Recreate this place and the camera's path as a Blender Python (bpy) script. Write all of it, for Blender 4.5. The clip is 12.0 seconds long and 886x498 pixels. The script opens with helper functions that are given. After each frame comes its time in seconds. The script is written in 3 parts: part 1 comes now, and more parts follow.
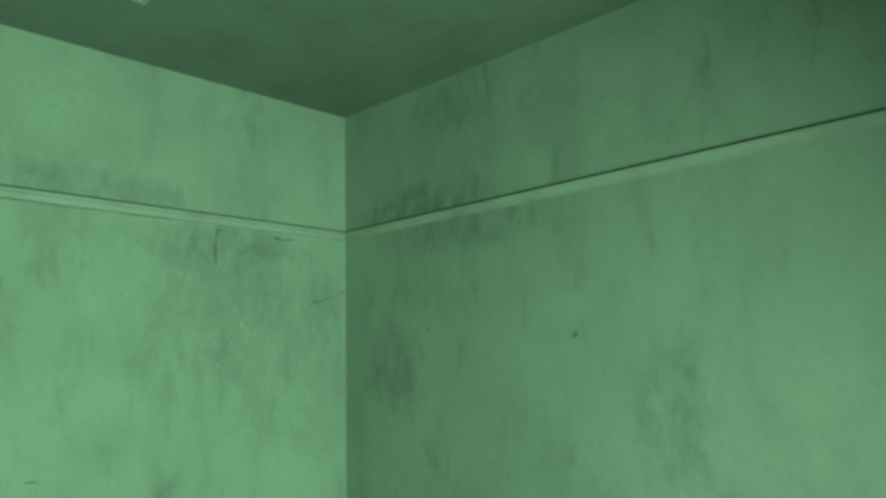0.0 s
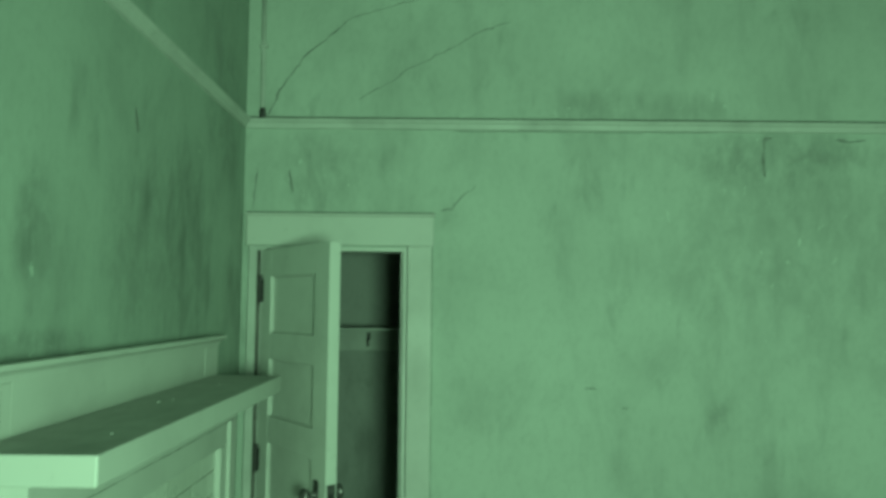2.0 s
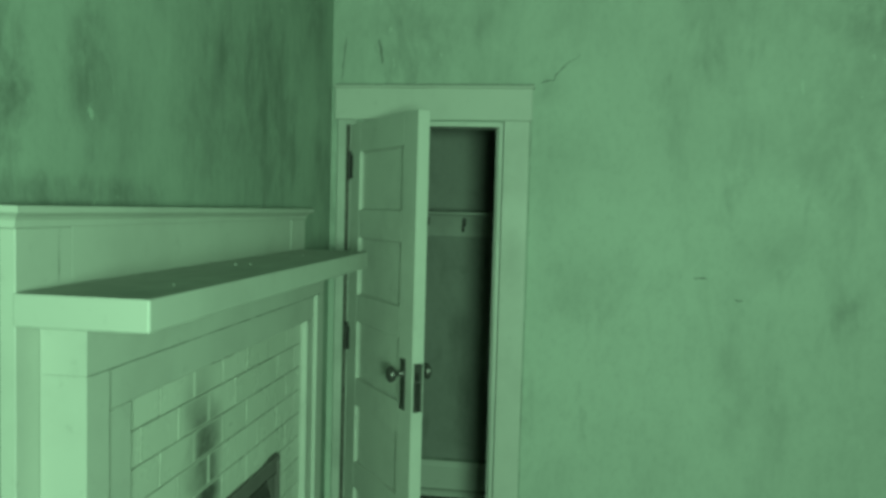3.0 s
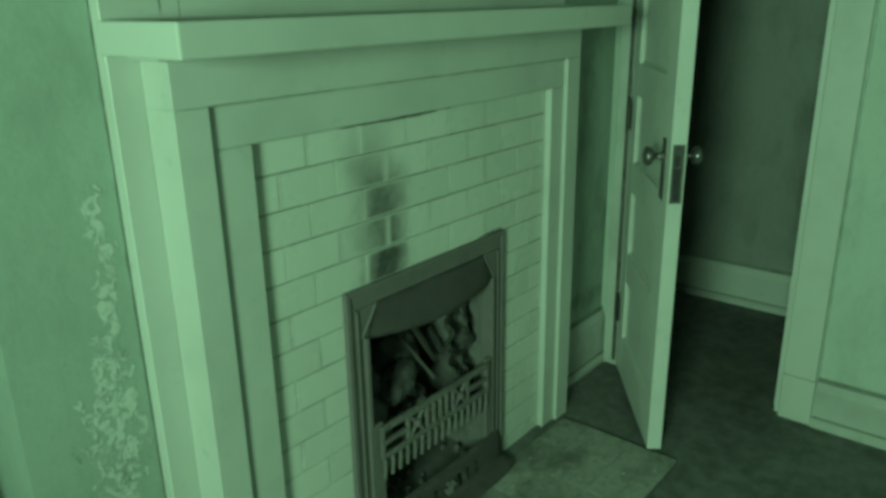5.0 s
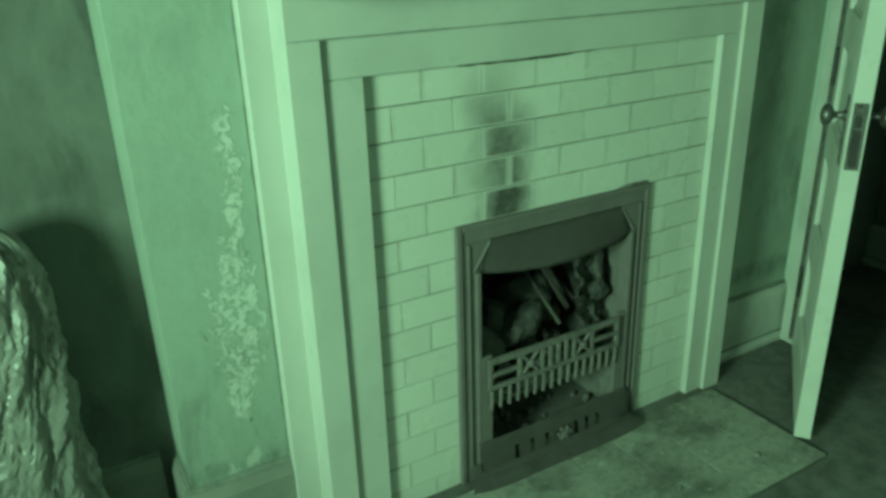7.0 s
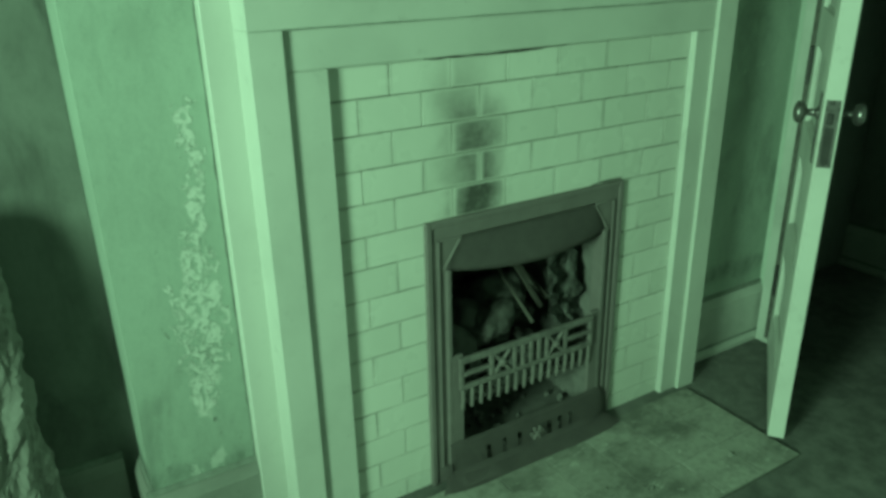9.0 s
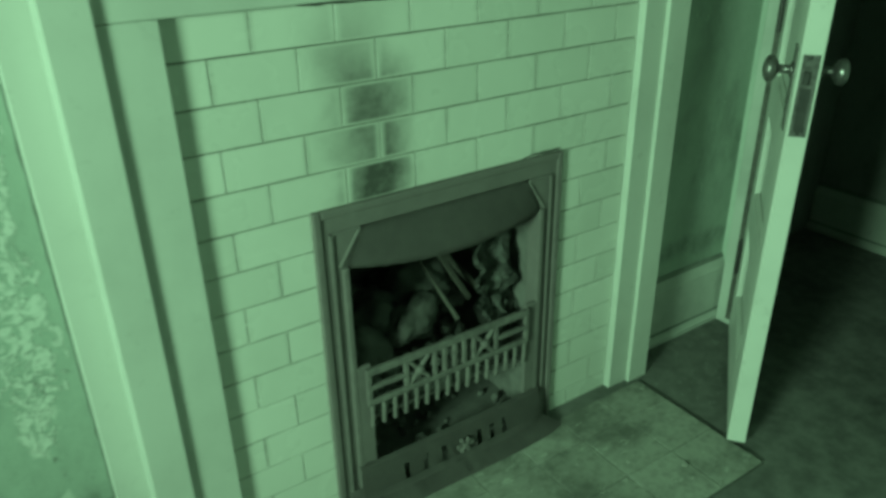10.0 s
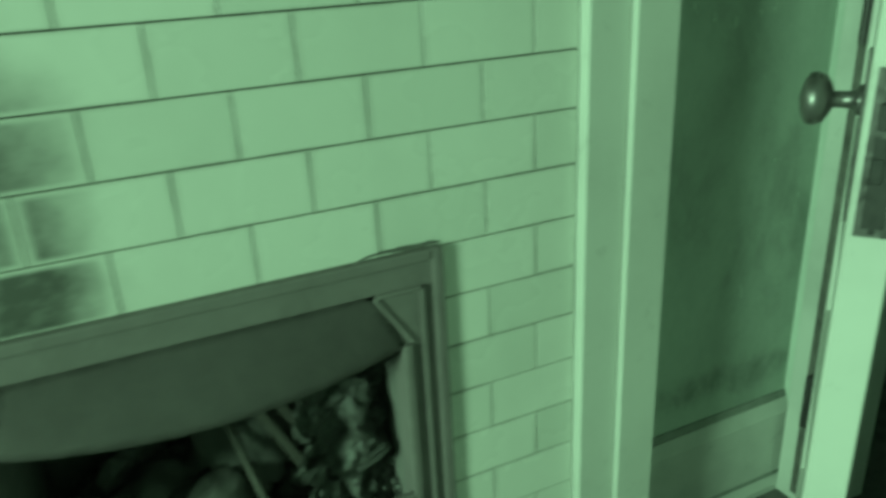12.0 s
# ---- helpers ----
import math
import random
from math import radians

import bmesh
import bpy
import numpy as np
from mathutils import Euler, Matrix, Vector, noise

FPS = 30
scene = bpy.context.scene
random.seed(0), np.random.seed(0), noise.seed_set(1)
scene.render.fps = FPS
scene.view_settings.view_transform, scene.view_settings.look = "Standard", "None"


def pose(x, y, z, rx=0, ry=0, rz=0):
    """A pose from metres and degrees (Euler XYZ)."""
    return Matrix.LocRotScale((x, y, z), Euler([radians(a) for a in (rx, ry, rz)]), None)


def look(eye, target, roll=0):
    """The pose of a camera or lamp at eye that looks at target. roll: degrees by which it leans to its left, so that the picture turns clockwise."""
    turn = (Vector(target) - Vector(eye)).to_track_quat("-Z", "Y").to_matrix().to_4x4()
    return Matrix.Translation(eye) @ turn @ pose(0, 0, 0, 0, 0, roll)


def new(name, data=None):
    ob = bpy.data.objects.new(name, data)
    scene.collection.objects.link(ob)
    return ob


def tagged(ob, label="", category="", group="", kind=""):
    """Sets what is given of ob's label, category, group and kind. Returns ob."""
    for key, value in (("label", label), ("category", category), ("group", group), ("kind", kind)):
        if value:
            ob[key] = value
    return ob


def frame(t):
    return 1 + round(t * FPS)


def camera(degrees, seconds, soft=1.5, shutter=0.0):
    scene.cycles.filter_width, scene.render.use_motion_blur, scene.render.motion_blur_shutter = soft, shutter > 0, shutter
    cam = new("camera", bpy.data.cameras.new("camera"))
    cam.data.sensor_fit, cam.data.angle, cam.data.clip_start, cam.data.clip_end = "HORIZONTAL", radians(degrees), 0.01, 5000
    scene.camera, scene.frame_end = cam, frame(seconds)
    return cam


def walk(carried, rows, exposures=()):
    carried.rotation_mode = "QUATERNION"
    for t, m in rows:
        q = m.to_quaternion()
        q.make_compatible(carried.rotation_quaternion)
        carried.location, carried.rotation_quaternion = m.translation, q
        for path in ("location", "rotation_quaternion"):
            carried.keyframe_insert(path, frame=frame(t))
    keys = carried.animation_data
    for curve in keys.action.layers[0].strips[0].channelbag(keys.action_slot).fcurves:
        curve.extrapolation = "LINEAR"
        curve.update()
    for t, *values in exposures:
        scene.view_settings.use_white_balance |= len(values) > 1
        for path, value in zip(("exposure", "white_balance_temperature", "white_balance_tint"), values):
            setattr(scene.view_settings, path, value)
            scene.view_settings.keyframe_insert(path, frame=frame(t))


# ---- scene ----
cam = camera(61.24, 12.0, soft=3.3, shutter=0.4)
PATH = [
    (0, (-2.094, -0.392, 1.674), (-0.710, -1.803, 1.984), -1.4),
    (0.6, (-2.023, -0.585, 1.666), (-0.371, -1.649, 2.037), -1.8),
    (0.9, (-2.041, -0.680, 1.657), (-0.190, -1.326, 2.051), -0.4),
    (1, (-1.988, -0.700, 1.656), (-0.097, -1.233, 2.032), -0.5),
    (1.2, (-1.989, -0.740, 1.663), (-0.044, -1.071, 1.991), 0.0),
    (1.5, (-2.018, -0.729, 1.625), (-0.046, -0.920, 1.897), 0.4),
    (2, (-2.046, -0.764, 1.614), (-0.052, -0.764, 1.765), 0.5),
    (2.5, (-2.025, -0.769, 1.565), (-0.031, -0.611, 1.580), 1.5),
    (2.6, (-2.006, -0.777, 1.552), (-0.014, -0.603, 1.532), 1.5),
    (2.7, (-1.968, -0.775, 1.540), (0.023, -0.588, 1.492), 1.5),
    (4.3, (-1.551, -1.136, 1.444), (0.146, -0.149, 1.064), 0.3),
    (4.5, (-1.518, -1.164, 1.430), (0.104, -0.079, 0.993), -0.7),
    (5, (-1.374, -1.187, 1.381), (0.082, 0.029, 0.747), -1.0),
    (5.5, (-1.260, -1.229, 1.376), (0.085, 0.057, 0.645), -1.4),
    (6, (-1.209, -1.344, 1.364), (-0.021, 0.085, 0.625), -2.1),
    (6.5, (-1.178, -1.414, 1.358), (-0.172, 0.138, 0.595), -2.4),
    (7, (-1.164, -1.430, 1.368), (-0.242, 0.180, 0.619), -1.8),
    (8.8, (-1.126, -1.432, 1.348), (-0.174, 0.157, 0.628), -1.1),
    (9, (-1.120, -1.431, 1.346), (-0.165, 0.160, 0.600), -1.2),
    (9.5, (-1.024, -1.363, 1.320), (-0.059, 0.183, 0.495), -1.6),
    (10, (-0.819, -1.217, 1.304), (0.172, 0.282, 0.426), -1.0),
    (10.5, (-0.622, -1.125, 1.259), (0.296, 0.396, 0.340), -1.7),
    (11, (-0.428, -1.085, 1.213), (0.406, 0.565, 0.449), -0.6),
    (11.5, (-0.296, -1.002, 1.147), (0.505, 0.686, 0.431), 1.1),
    (11.8, (-0.171, -0.896, 1.096), (0.576, 0.822, 0.395), -1.8),
    (12, (-0.059, -0.834, 1.113), (0.705, 0.855, 0.362), -3.1),
]
walk(cam, [(t, look(eye, target, roll)) for t, eye, target, roll in PATH], exposures=[(0.0, 0.08), (2.7, -0.02), (4.5, -0.37), (5.5, 0.0), (7.0, 0.31), (9.5, 0.31), (11.0, 0.5), (12.0, 0.66)])

# ---- light: one lamp standing behind the walk, seen through a green night-vision tube ----
world = bpy.data.worlds.new("night")
scene.world = world
world.use_nodes = True
world.node_tree.nodes["Background"].inputs["Color"].default_value = (0.2, 0.5, 0.28, 1)
world.node_tree.nodes["Background"].inputs["Strength"].default_value = 0.01

hand_lamp = bpy.data.lights.new("hand_lamp", "SPOT")
hand_lamp.energy = 400
hand_lamp.color = (0.50, 1.0, 0.59)
hand_lamp.spot_size, hand_lamp.spot_blend = radians(128), 1.0
hand_lamp.shadow_soft_size = 0.35
new("hand_lamp", hand_lamp).matrix_world = look((-3.12, -1.42, 1.42), (1.12, -1.12, 1.18))


TALL = 1.0193  # heights in what follows are in units of this many metres, lengths and widths in metres


# ---- materials ----
class Nodes:
    """A short way to write node trees in world metres."""

    def __init__(self, name, rough=0.7, metal=0.0, spec=0.4):
        self.mat = bpy.data.materials.new(name)
        self.mat.use_nodes = True
        self.tree = self.mat.node_tree
        self.bsdf = self.tree.nodes["Principled BSDF"]
        self.bsdf.inputs["Roughness"].default_value = rough
        self.bsdf.inputs["Metallic"].default_value = metal
        self.bsdf.inputs["Specular IOR Level"].default_value = spec
        self.place = self.add("ShaderNodeNewGeometry").outputs["Position"]

    def add(self, kind, **inputs):
        node = self.tree.nodes.new(kind)
        for key, value in inputs.items():
            self.put(node.inputs[key.replace("_", " ")], value)
        return node

    def put(self, socket, value):
        if isinstance(value, bpy.types.NodeSocket):
            self.tree.links.new(value, socket)
        else:
            socket.default_value = value

    def math(self, op, a, b=0.0, clamp=False):
        node = self.tree.nodes.new("ShaderNodeMath")
        node.operation, node.use_clamp = op, clamp
        self.put(node.inputs[0], a)
        self.put(node.inputs[1], b)
        return node.outputs[0]

    def noise(self, scale, detail=4.0, stretch=(1, 1, 1), shift=(0, 0, 0), rough=0.55, warp=0.0):
        m = self.add("ShaderNodeMapping", Scale=stretch, Location=shift)
        self.put(m.inputs["Vector"], self.place)
        n = self.add("ShaderNodeTexNoise", Scale=scale, Detail=detail, Roughness=rough, Distortion=warp)
        self.put(n.inputs["Vector"], m.outputs[0])
        return n.outputs["Fac"]

    def step(self, value, low, high, to=(0.0, 1.0)):
        node = self.add("ShaderNodeMapRange")
        node.interpolation_type = "SMOOTHSTEP"
        for k, v in zip((0, 1, 2, 3, 4), (value, low, high, *to)):
            self.put(node.inputs[k], v)
        return node.outputs[0]

    def mix(self, fac, a, b, blend="MIX"):
        node = self.tree.nodes.new("ShaderNodeMix")
        node.data_type, node.blend_type = "RGBA", blend
        self.put(node.inputs[0], fac)
        self.put(node.inputs[6], (*a, 1) if isinstance(a, tuple) else a)
        self.put(node.inputs[7], (*b, 1) if isinstance(b, tuple) else b)
        return node.outputs[2]

    def xyz(self):
        s = self.add("ShaderNodeSeparateXYZ")
        self.put(s.inputs[0], self.place)
        return s.outputs[0], s.outputs[1], self.math("DIVIDE", s.outputs[2], TALL)

    def finish(self, color, bump=None, depth=0.002, rough=None):
        self.put(self.bsdf.inputs["Base Color"], color if isinstance(color, bpy.types.NodeSocket) else (*color, 1))
        if bump is not None:
            b = self.add("ShaderNodeBump", Strength=0.8, Distance=depth)
            self.put(b.inputs["Height"], bump)
            self.put(self.bsdf.inputs["Normal"], b.outputs[0])
        if rough is not None:
            self.put(self.bsdf.inputs["Roughness"], rough)
        return self.mat


def plaster(name, base, dirt=0.5, shift=(0, 0, 0), mould=0.3, peel=False, damp=(), axis=0):
    """Old distempered plaster: cloudy colour, soft runs of damp, mould smears, trowelled relief."""
    n = Nodes(name, rough=0.85, spec=0.25)
    cloud = n.noise(1.5, 6, shift=shift, rough=0.62)
    patch = n.noise(2.6, 6, (1, 1, 0.6), (shift[0] + 2, shift[1], 4), 0.66, 0.5)
    runs = n.noise(6.5, 5, (1, 1, 0.26), shift, 0.62)
    fine = n.noise(46, 6, (1, 1, 0.7), shift, 0.72)
    pale = tuple(min(0.9, c * 1.12) for c in base)
    dark = tuple(c * 0.52 for c in base)
    col = n.mix(n.step(cloud, 0.35, 0.68), base, pale)
    col = n.mix(n.math("MULTIPLY", n.step(patch, 0.46, 0.72), dirt), col, dark)
    col = n.mix(n.math("MULTIPLY", n.math("MULTIPLY", n.step(runs, 0.48, 0.72), n.step(cloud, 0.62, 0.42)), dirt), col, dark)
    spots = n.noise(7.0, 6, (1, 1, 0.36), (shift[0] + 3, 1, 2), 0.62, 0.5)
    where = n.noise(1.6, 3, (1, 1, 1), (shift[0] + 7, 5, 1))
    m = n.math("MULTIPLY", n.step(spots, 0.52, 0.70), n.step(where, 0.44, 0.60))
    col = n.mix(n.math("MULTIPLY", m, mould), col, tuple(c * 0.22 for c in base))
    col = n.mix(n.math("MULTIPLY", n.step(fine, 0.42, 0.8), 0.24), col, dark)
    height = n.math("ADD", n.math("MULTIPLY", fine, 0.35), n.math("MULTIPLY", n.noise(9, 4, shift=shift), 0.65))
    if damp:
        # damp stains: (place along the wall, height, half width, half height, strength)
        where = n.xyz()
        streak = n.noise(12, 6, (1, 1, 0.6), (shift[0] + 1, 3, 6), 0.68, 0.25)
        fleck = n.noise(30, 5, (1, 1, 0.55), (shift[0] + 4, 2, 2), 0.65, 0.8)
        for a, z, ra, rz, power in damp:
            da = n.math("DIVIDE", n.math("SUBTRACT", where[axis], a), ra)
            dz = n.math("DIVIDE", n.math("SUBTRACT", where[2], z), rz)
            near = n.step(n.math("ADD", n.math("MULTIPLY", da, da), n.math("MULTIPLY", dz, dz)), 1.3, 0.0)
            dirty = n.step(n.math("ADD", streak, n.math("MULTIPLY", near, 0.16)), 0.45, 0.85)
            col = n.mix(n.math("MULTIPLY", n.math("MULTIPLY", dirty, near), power * 0.5, clamp=True), col, tuple(c * 0.38 for c in base))
            chip = n.math("MULTIPLY", n.step(fleck, 0.66, 0.70), n.step(near, 0.2, 0.7))
            col = n.mix(n.math("MULTIPLY", chip, 0.6), col, tuple(min(0.8, c * 1.5) for c in base))
    if peel:
        # a column of flaking distemper that leans and widens low down
        x, y, z = n.xyz()
        ragged = n.noise(46, 6, (1, 1, 0.8), (2, 0, 0), 0.66, 0.9)
        bent = n.math("MULTIPLY", n.math("SUBTRACT", n.noise(9, 3), 0.5), 0.07)
        mid = n.math("ADD", n.math("MULTIPLY", n.math("SUBTRACT", 1.05, z), 0.075), 0.792)
        off = n.math("ABSOLUTE", n.math("ADD", n.math("ADD", x, mid), bent))
        wide = n.math("ADD", n.math("MULTIPLY", n.math("MULTIPLY", n.step(z, 0.80, 0.63), n.step(z, 0.40, 0.56)), 0.05), 0.030)
        band = n.math("MULTIPLY", n.step(n.math("DIVIDE", off, wide), 1.25, 0.25), n.math("MULTIPLY", n.step(z, 0.30, 0.42), n.step(z, 1.10, 1.02)))
        flake = n.step(n.math("ADD", ragged, n.math("MULTIPLY", band, 0.19)), 0.64, 0.685)
        flake = n.math("MULTIPLY", flake, n.step(band, 0.05, 0.25))
        col = n.mix(n.math("MULTIPLY", n.math("MULTIPLY", flake, n.step(n.noise(85, 4, shift=(3, 3, 3)), 0.36, 0.52, (0.3, 1.0))), 0.66), col, (0.66, 0.69, 0.64))
        bare = n.math("MULTIPLY", n.step(n.noise(16, 4, (1, 1, 0.7), (6, 1, 1), 0.6), 0.56, 0.62), n.math("MULTIPLY", n.step(n.math("DIVIDE", off, wide), 2.4, 1.0), n.step(z, 0.60, 0.45)))
        col = n.mix(n.math("MULTIPLY", bare, 0.5), col, (0.60, 0.64, 0.58))
        pit = n.math("MULTIPLY", n.step(n.noise(26, 4, (1, 1, 0.6), (1, 8, 3), 0.6), 0.64, 0.70), n.math("MULTIPLY", n.step(off, 0.13, 0.06), n.step(z, 0.95, 0.60)))
        col = n.mix(n.math("MULTIPLY", pit, 0.7), col, (0.12, 0.14, 0.12))
        height = n.math("ADD", height, n.math("MULTIPLY", flake, 0.35))
    return n.finish(col, height, 0.004)


def paint(name, base=(0.63, 0.65, 0.61), wear=0.35, rough=0.45, shift=(0, 0, 0)):
    """Brushed oil paint on old wood, yellowed and grubby."""
    n = Nodes(name, rough=rough, spec=0.35)
    cloud = n.noise(3.2, 5, shift=shift, rough=0.6)
    grain = n.noise(14, 4, (1, 1, 0.12), shift)
    grub = n.noise(22, 6, shift=(shift[0] + 4, 0, 0), rough=0.7)
    dark = tuple(c * 0.6 for c in base)
    col = n.mix(n.math("MULTIPLY", n.step(cloud, 0.4, 0.75), wear), base, dark)
    col = n.mix(n.math("MULTIPLY", n.step(grub, 0.58, 0.75), 0.45 * wear + 0.08), col, tuple(c * 0.35 for c in base))
    h = n.math("ADD", n.math("MULTIPLY", grain, 0.7), n.math("MULTIPLY", grub, 0.3))
    return n.finish(col, h, 0.0015, n.step(cloud, 0.2, 0.9, (rough - 0.08, rough + 0.2)))


def plain(name, base, dark, scale=12, rough=0.7, metal=0.0, depth=0.002, stretch=(1, 1, 1), spec=0.4):
    n = Nodes(name, rough=rough, metal=metal, spec=spec)
    a = n.noise(scale, 6, stretch, rough=0.65)
    b = n.noise(scale * 0.22, 3)
    f = n.math("ADD", n.math("MULTIPLY", n.step(a, 0.3, 0.72), 0.6), n.math("MULTIPLY", n.step(b, 0.3, 0.7), 0.4))
    return n.finish(n.mix(f, dark, base), a, depth, n.step(a, 0.2, 0.8, (max(0.05, rough - 0.1), min(1, rough + 0.12))))


def tile_glaze():
    """Cream glazed tile with a column of soot above the hood; the rims of the tiles wiped cleaner."""
    n = Nodes("tile_glaze", rough=0.28, spec=0.45)
    info = n.add("ShaderNodeObjectInfo").outputs["Random"]
    cloud = n.noise(5, 4)
    col = n.mix(info, (0.59, 0.615, 0.56), (0.67, 0.69, 0.635))
    col = n.mix(n.math("MULTIPLY", n.step(cloud, 0.45, 0.75), 0.25), col, (0.45, 0.47, 0.42))
    x, y, z = n.xyz()
    smear = n.noise(8, 5, (1, 1, 1), (1, 0, 3), 0.6)
    lean = n.math("ADD", n.math("ADD", x, n.step(z, 0.94, 1.02, (0.172, 0.205))), n.math("MULTIPLY", n.math("SUBTRACT", smear, 0.5), 0.13))
    column = n.math("MULTIPLY", n.step(n.math("ABSOLUTE", lean), 0.125, 0.01), n.step(z, 1.11, 0.90, (0.2, 1.0)))
    column = n.math("MULTIPLY", column, n.step(z, 0.72, 0.735))
    box = n.add("ShaderNodeTexCoord").outputs["Generated"]
    s = n.add("ShaderNodeSeparateXYZ")
    n.put(s.inputs[0], box)
    ex = n.step(n.math("ABSOLUTE", n.math("SUBTRACT", s.outputs[0], 0.5)), 0.5, 0.40)
    ez = n.step(n.math("ABSOLUTE", n.math("SUBTRACT", s.outputs[2], 0.5)), 0.5, 0.40)
    rim = n.math("ADD", n.math("MULTIPLY", n.math("MULTIPLY", ex, ez), 0.78), 0.22)
    uneven = n.step(info, 0.0, 1.0, (0.6, 1.0))
    grainy = n.step(n.noise(48, 5, rough=0.6), 0.3, 0.7, (0.82, 1.0))
    soot = n.math("MULTIPLY", n.math("MULTIPLY", n.math("MULTIPLY", column, rim), grainy), n.math("MULTIPLY", uneven, 1.22), clamp=True)
    tide = n.math("MULTIPLY", n.math("SUBTRACT", 1.0, n.math("MULTIPLY", n.step(ex, 0.0, 0.6), n.step(ez, 0.0, 0.6))), n.step(n.noise(7, 4, shift=(5, 5, 5)), 0.40, 0.62, (0.04, 0.30)))
    col = n.mix(tide, col, (0.25, 0.26, 0.23))
    col = n.mix(soot, col, (0.075, 0.078, 0.07))
    rough = n.math("ADD", n.math("MULTIPLY", soot, 0.4), n.step(cloud, 0.3, 0.8, (0.22, 0.42)))
    return n.finish(col, n.noise(18, 3), 0.0012, rough)


WALL_EAST = plaster("plaster_damp", (0.43, 0.50, 0.44), 0.28, (0, 0, 0), 0.3, damp=((-2.25, 1.85, 0.75, 0.55, 0.6), (-2.2, 2.22, 0.6, 0.14, 0.9), (-1.6, 2.42, 0.7, 0.10, 0.8), (-0.25, 2.15, 0.25, 0.22, 0.8)), axis=1)
WALL_SOUTH = plaster("plaster_shabby", (0.40, 0.46, 0.415), 0.28, (4, 2, 1), 0.35, damp=((0.55, 2.42, 0.55, 0.13, 1.2), (0.15, 2.26, 0.6, 0.12, 0.9), (0.75, 1.62, 0.3, 0.3, 1.0), (-0.75, 1.45, 0.2, 0.35, 0.9), (0.3, 2.85, 0.4, 0.2, 0.7)), axis=0)
WALL_NORTH = plaster("plaster_mouldy", (0.33, 0.405, 0.347), 0.4, (9, 3, 0), 0.35, peel=True, damp=((-0.74, 1.66, 0.10, 0.16, 1.6), (-0.50, 1.72, 0.09, 0.18, 1.3), (0.05, 1.74, 0.30, 0.32, 0.8), (0.48, 1.80, 0.32, 0.40, 1.0), (-0.55, 1.49, 0.45, 0.05, 1.3), (0.85, 2.3, 0.3, 0.4, 0.9), (0.90, 1.15, 0.16, 0.42, 0.9), (1.02, 0.62, 0.14, 0.25, 0.9), (0.95, 0.29, 0.3, 0.05, 1.6), (-0.85, 0.225, 0.30, 0.05, 1.8)), axis=0)
# unseen west wall, made pale so that it bounces fill light
WALL_BOUNCE = plaster("plaster_pale_bounce", (0.58, 0.64, 0.59), 0.5, (2, 8, 5), 0.3)
WALL_ALCOVE = plaster("plaster_dark", (0.175, 0.195, 0.175), 0.75, (3, 1, 7), 0.6)
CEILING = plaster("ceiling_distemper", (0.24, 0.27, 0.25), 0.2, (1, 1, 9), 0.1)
PAINT = paint("old_white_paint", (0.55, 0.57, 0.53))
PAINT_DOOR = paint("door_paint", (0.60, 0.62, 0.58), 0.4, 0.4, (5, 0, 0))
# dirty paint, also darkened for the skirting in the dim recess
PAINT_GRIMY_SHADED = paint("grimy_shaded_skirting_paint", (0.27, 0.285, 0.26), 0.8, 0.6, (3, 2, 0))
PAINT_BASE = paint("skirting_paint", (0.50, 0.53, 0.49), 0.7, 0.55, (2, 4, 0))
# dust tone, darkened for the weakly lit shelf top
DUST_AND_SHADE = plain("grey_dust_and_shade", (0.52, 0.535, 0.50), (0.37, 0.38, 0.355), 18, 0.95, 0, 0.002)
TILE = tile_glaze()
# tile grout and gaps, and the shadow strip by the door hinges
GROUT_AND_SHADE = plain("dark_grout_and_shade", (0.15, 0.15, 0.135), (0.06, 0.06, 0.055), 40, 0.9)
IRON = plain("cast_iron", (0.185, 0.170, 0.167), (0.145, 0.133, 0.131), 26, 0.8, 0.0, 0.003, spec=0.2)
IRON_GRATE = plain("ashy_iron", (0.24, 0.225, 0.215), (0.11, 0.10, 0.10), 45, 0.75, 0.2, 0.002)
SOOT = plain("sooty_brick", (0.21, 0.203, 0.196), (0.11, 0.106, 0.102), 16, 0.95, 0, 0.006)
FLOOR = plain("worn_lino", (0.19, 0.19, 0.18), (0.07, 0.072, 0.068), 19, 0.8, 0, 0.003)


def stained_hearth():
    """Unglazed hearth tiles, burnt and scraped."""
    n = Nodes("hearth_tile", rough=0.75)
    info = n.add("ShaderNodeObjectInfo").outputs["Random"]
    col = n.mix(info, (0.29, 0.295, 0.265), (0.36, 0.365, 0.33))
    burn = n.noise(4.6, 6, (1, 1.3, 1), (3, 1, 0), 0.66, 0.15)
    col = n.mix(n.math("MULTIPLY", n.step(burn, 0.42, 0.68), 0.72), col, (0.07, 0.072, 0.065))
    scrape = n.noise(24, 6, (0.6, 1.5, 1), (8, 0, 0), 0.75, 0.3)
    col = n.mix(n.math("MULTIPLY", n.step(scrape, 0.58, 0.67), 0.75), col, (0.52, 0.53, 0.48))
    fine = n.noise(55, 5)
    col = n.mix(n.math("MULTIPLY", n.step(fine, 0.4, 0.75), 0.4), col, (0.09, 0.09, 0.08))
    return n.finish(col, n.math("ADD", burn, n.math("MULTIPLY", fine, 0.5)), 0.003)


HEARTH = stained_hearth()
STEEL = plain("tarnished_metal", (0.24, 0.23, 0.23), (0.15, 0.14, 0.14), 60, 0.34, 0.85, 0.0005)
DARK_METAL = plain("dark_hinge", (0.07, 0.065, 0.065), (0.04, 0.04, 0.04), 60, 0.5, 0.5, 0.0005)
# cracks and grit, and the shade strips on skirting, rail and casing
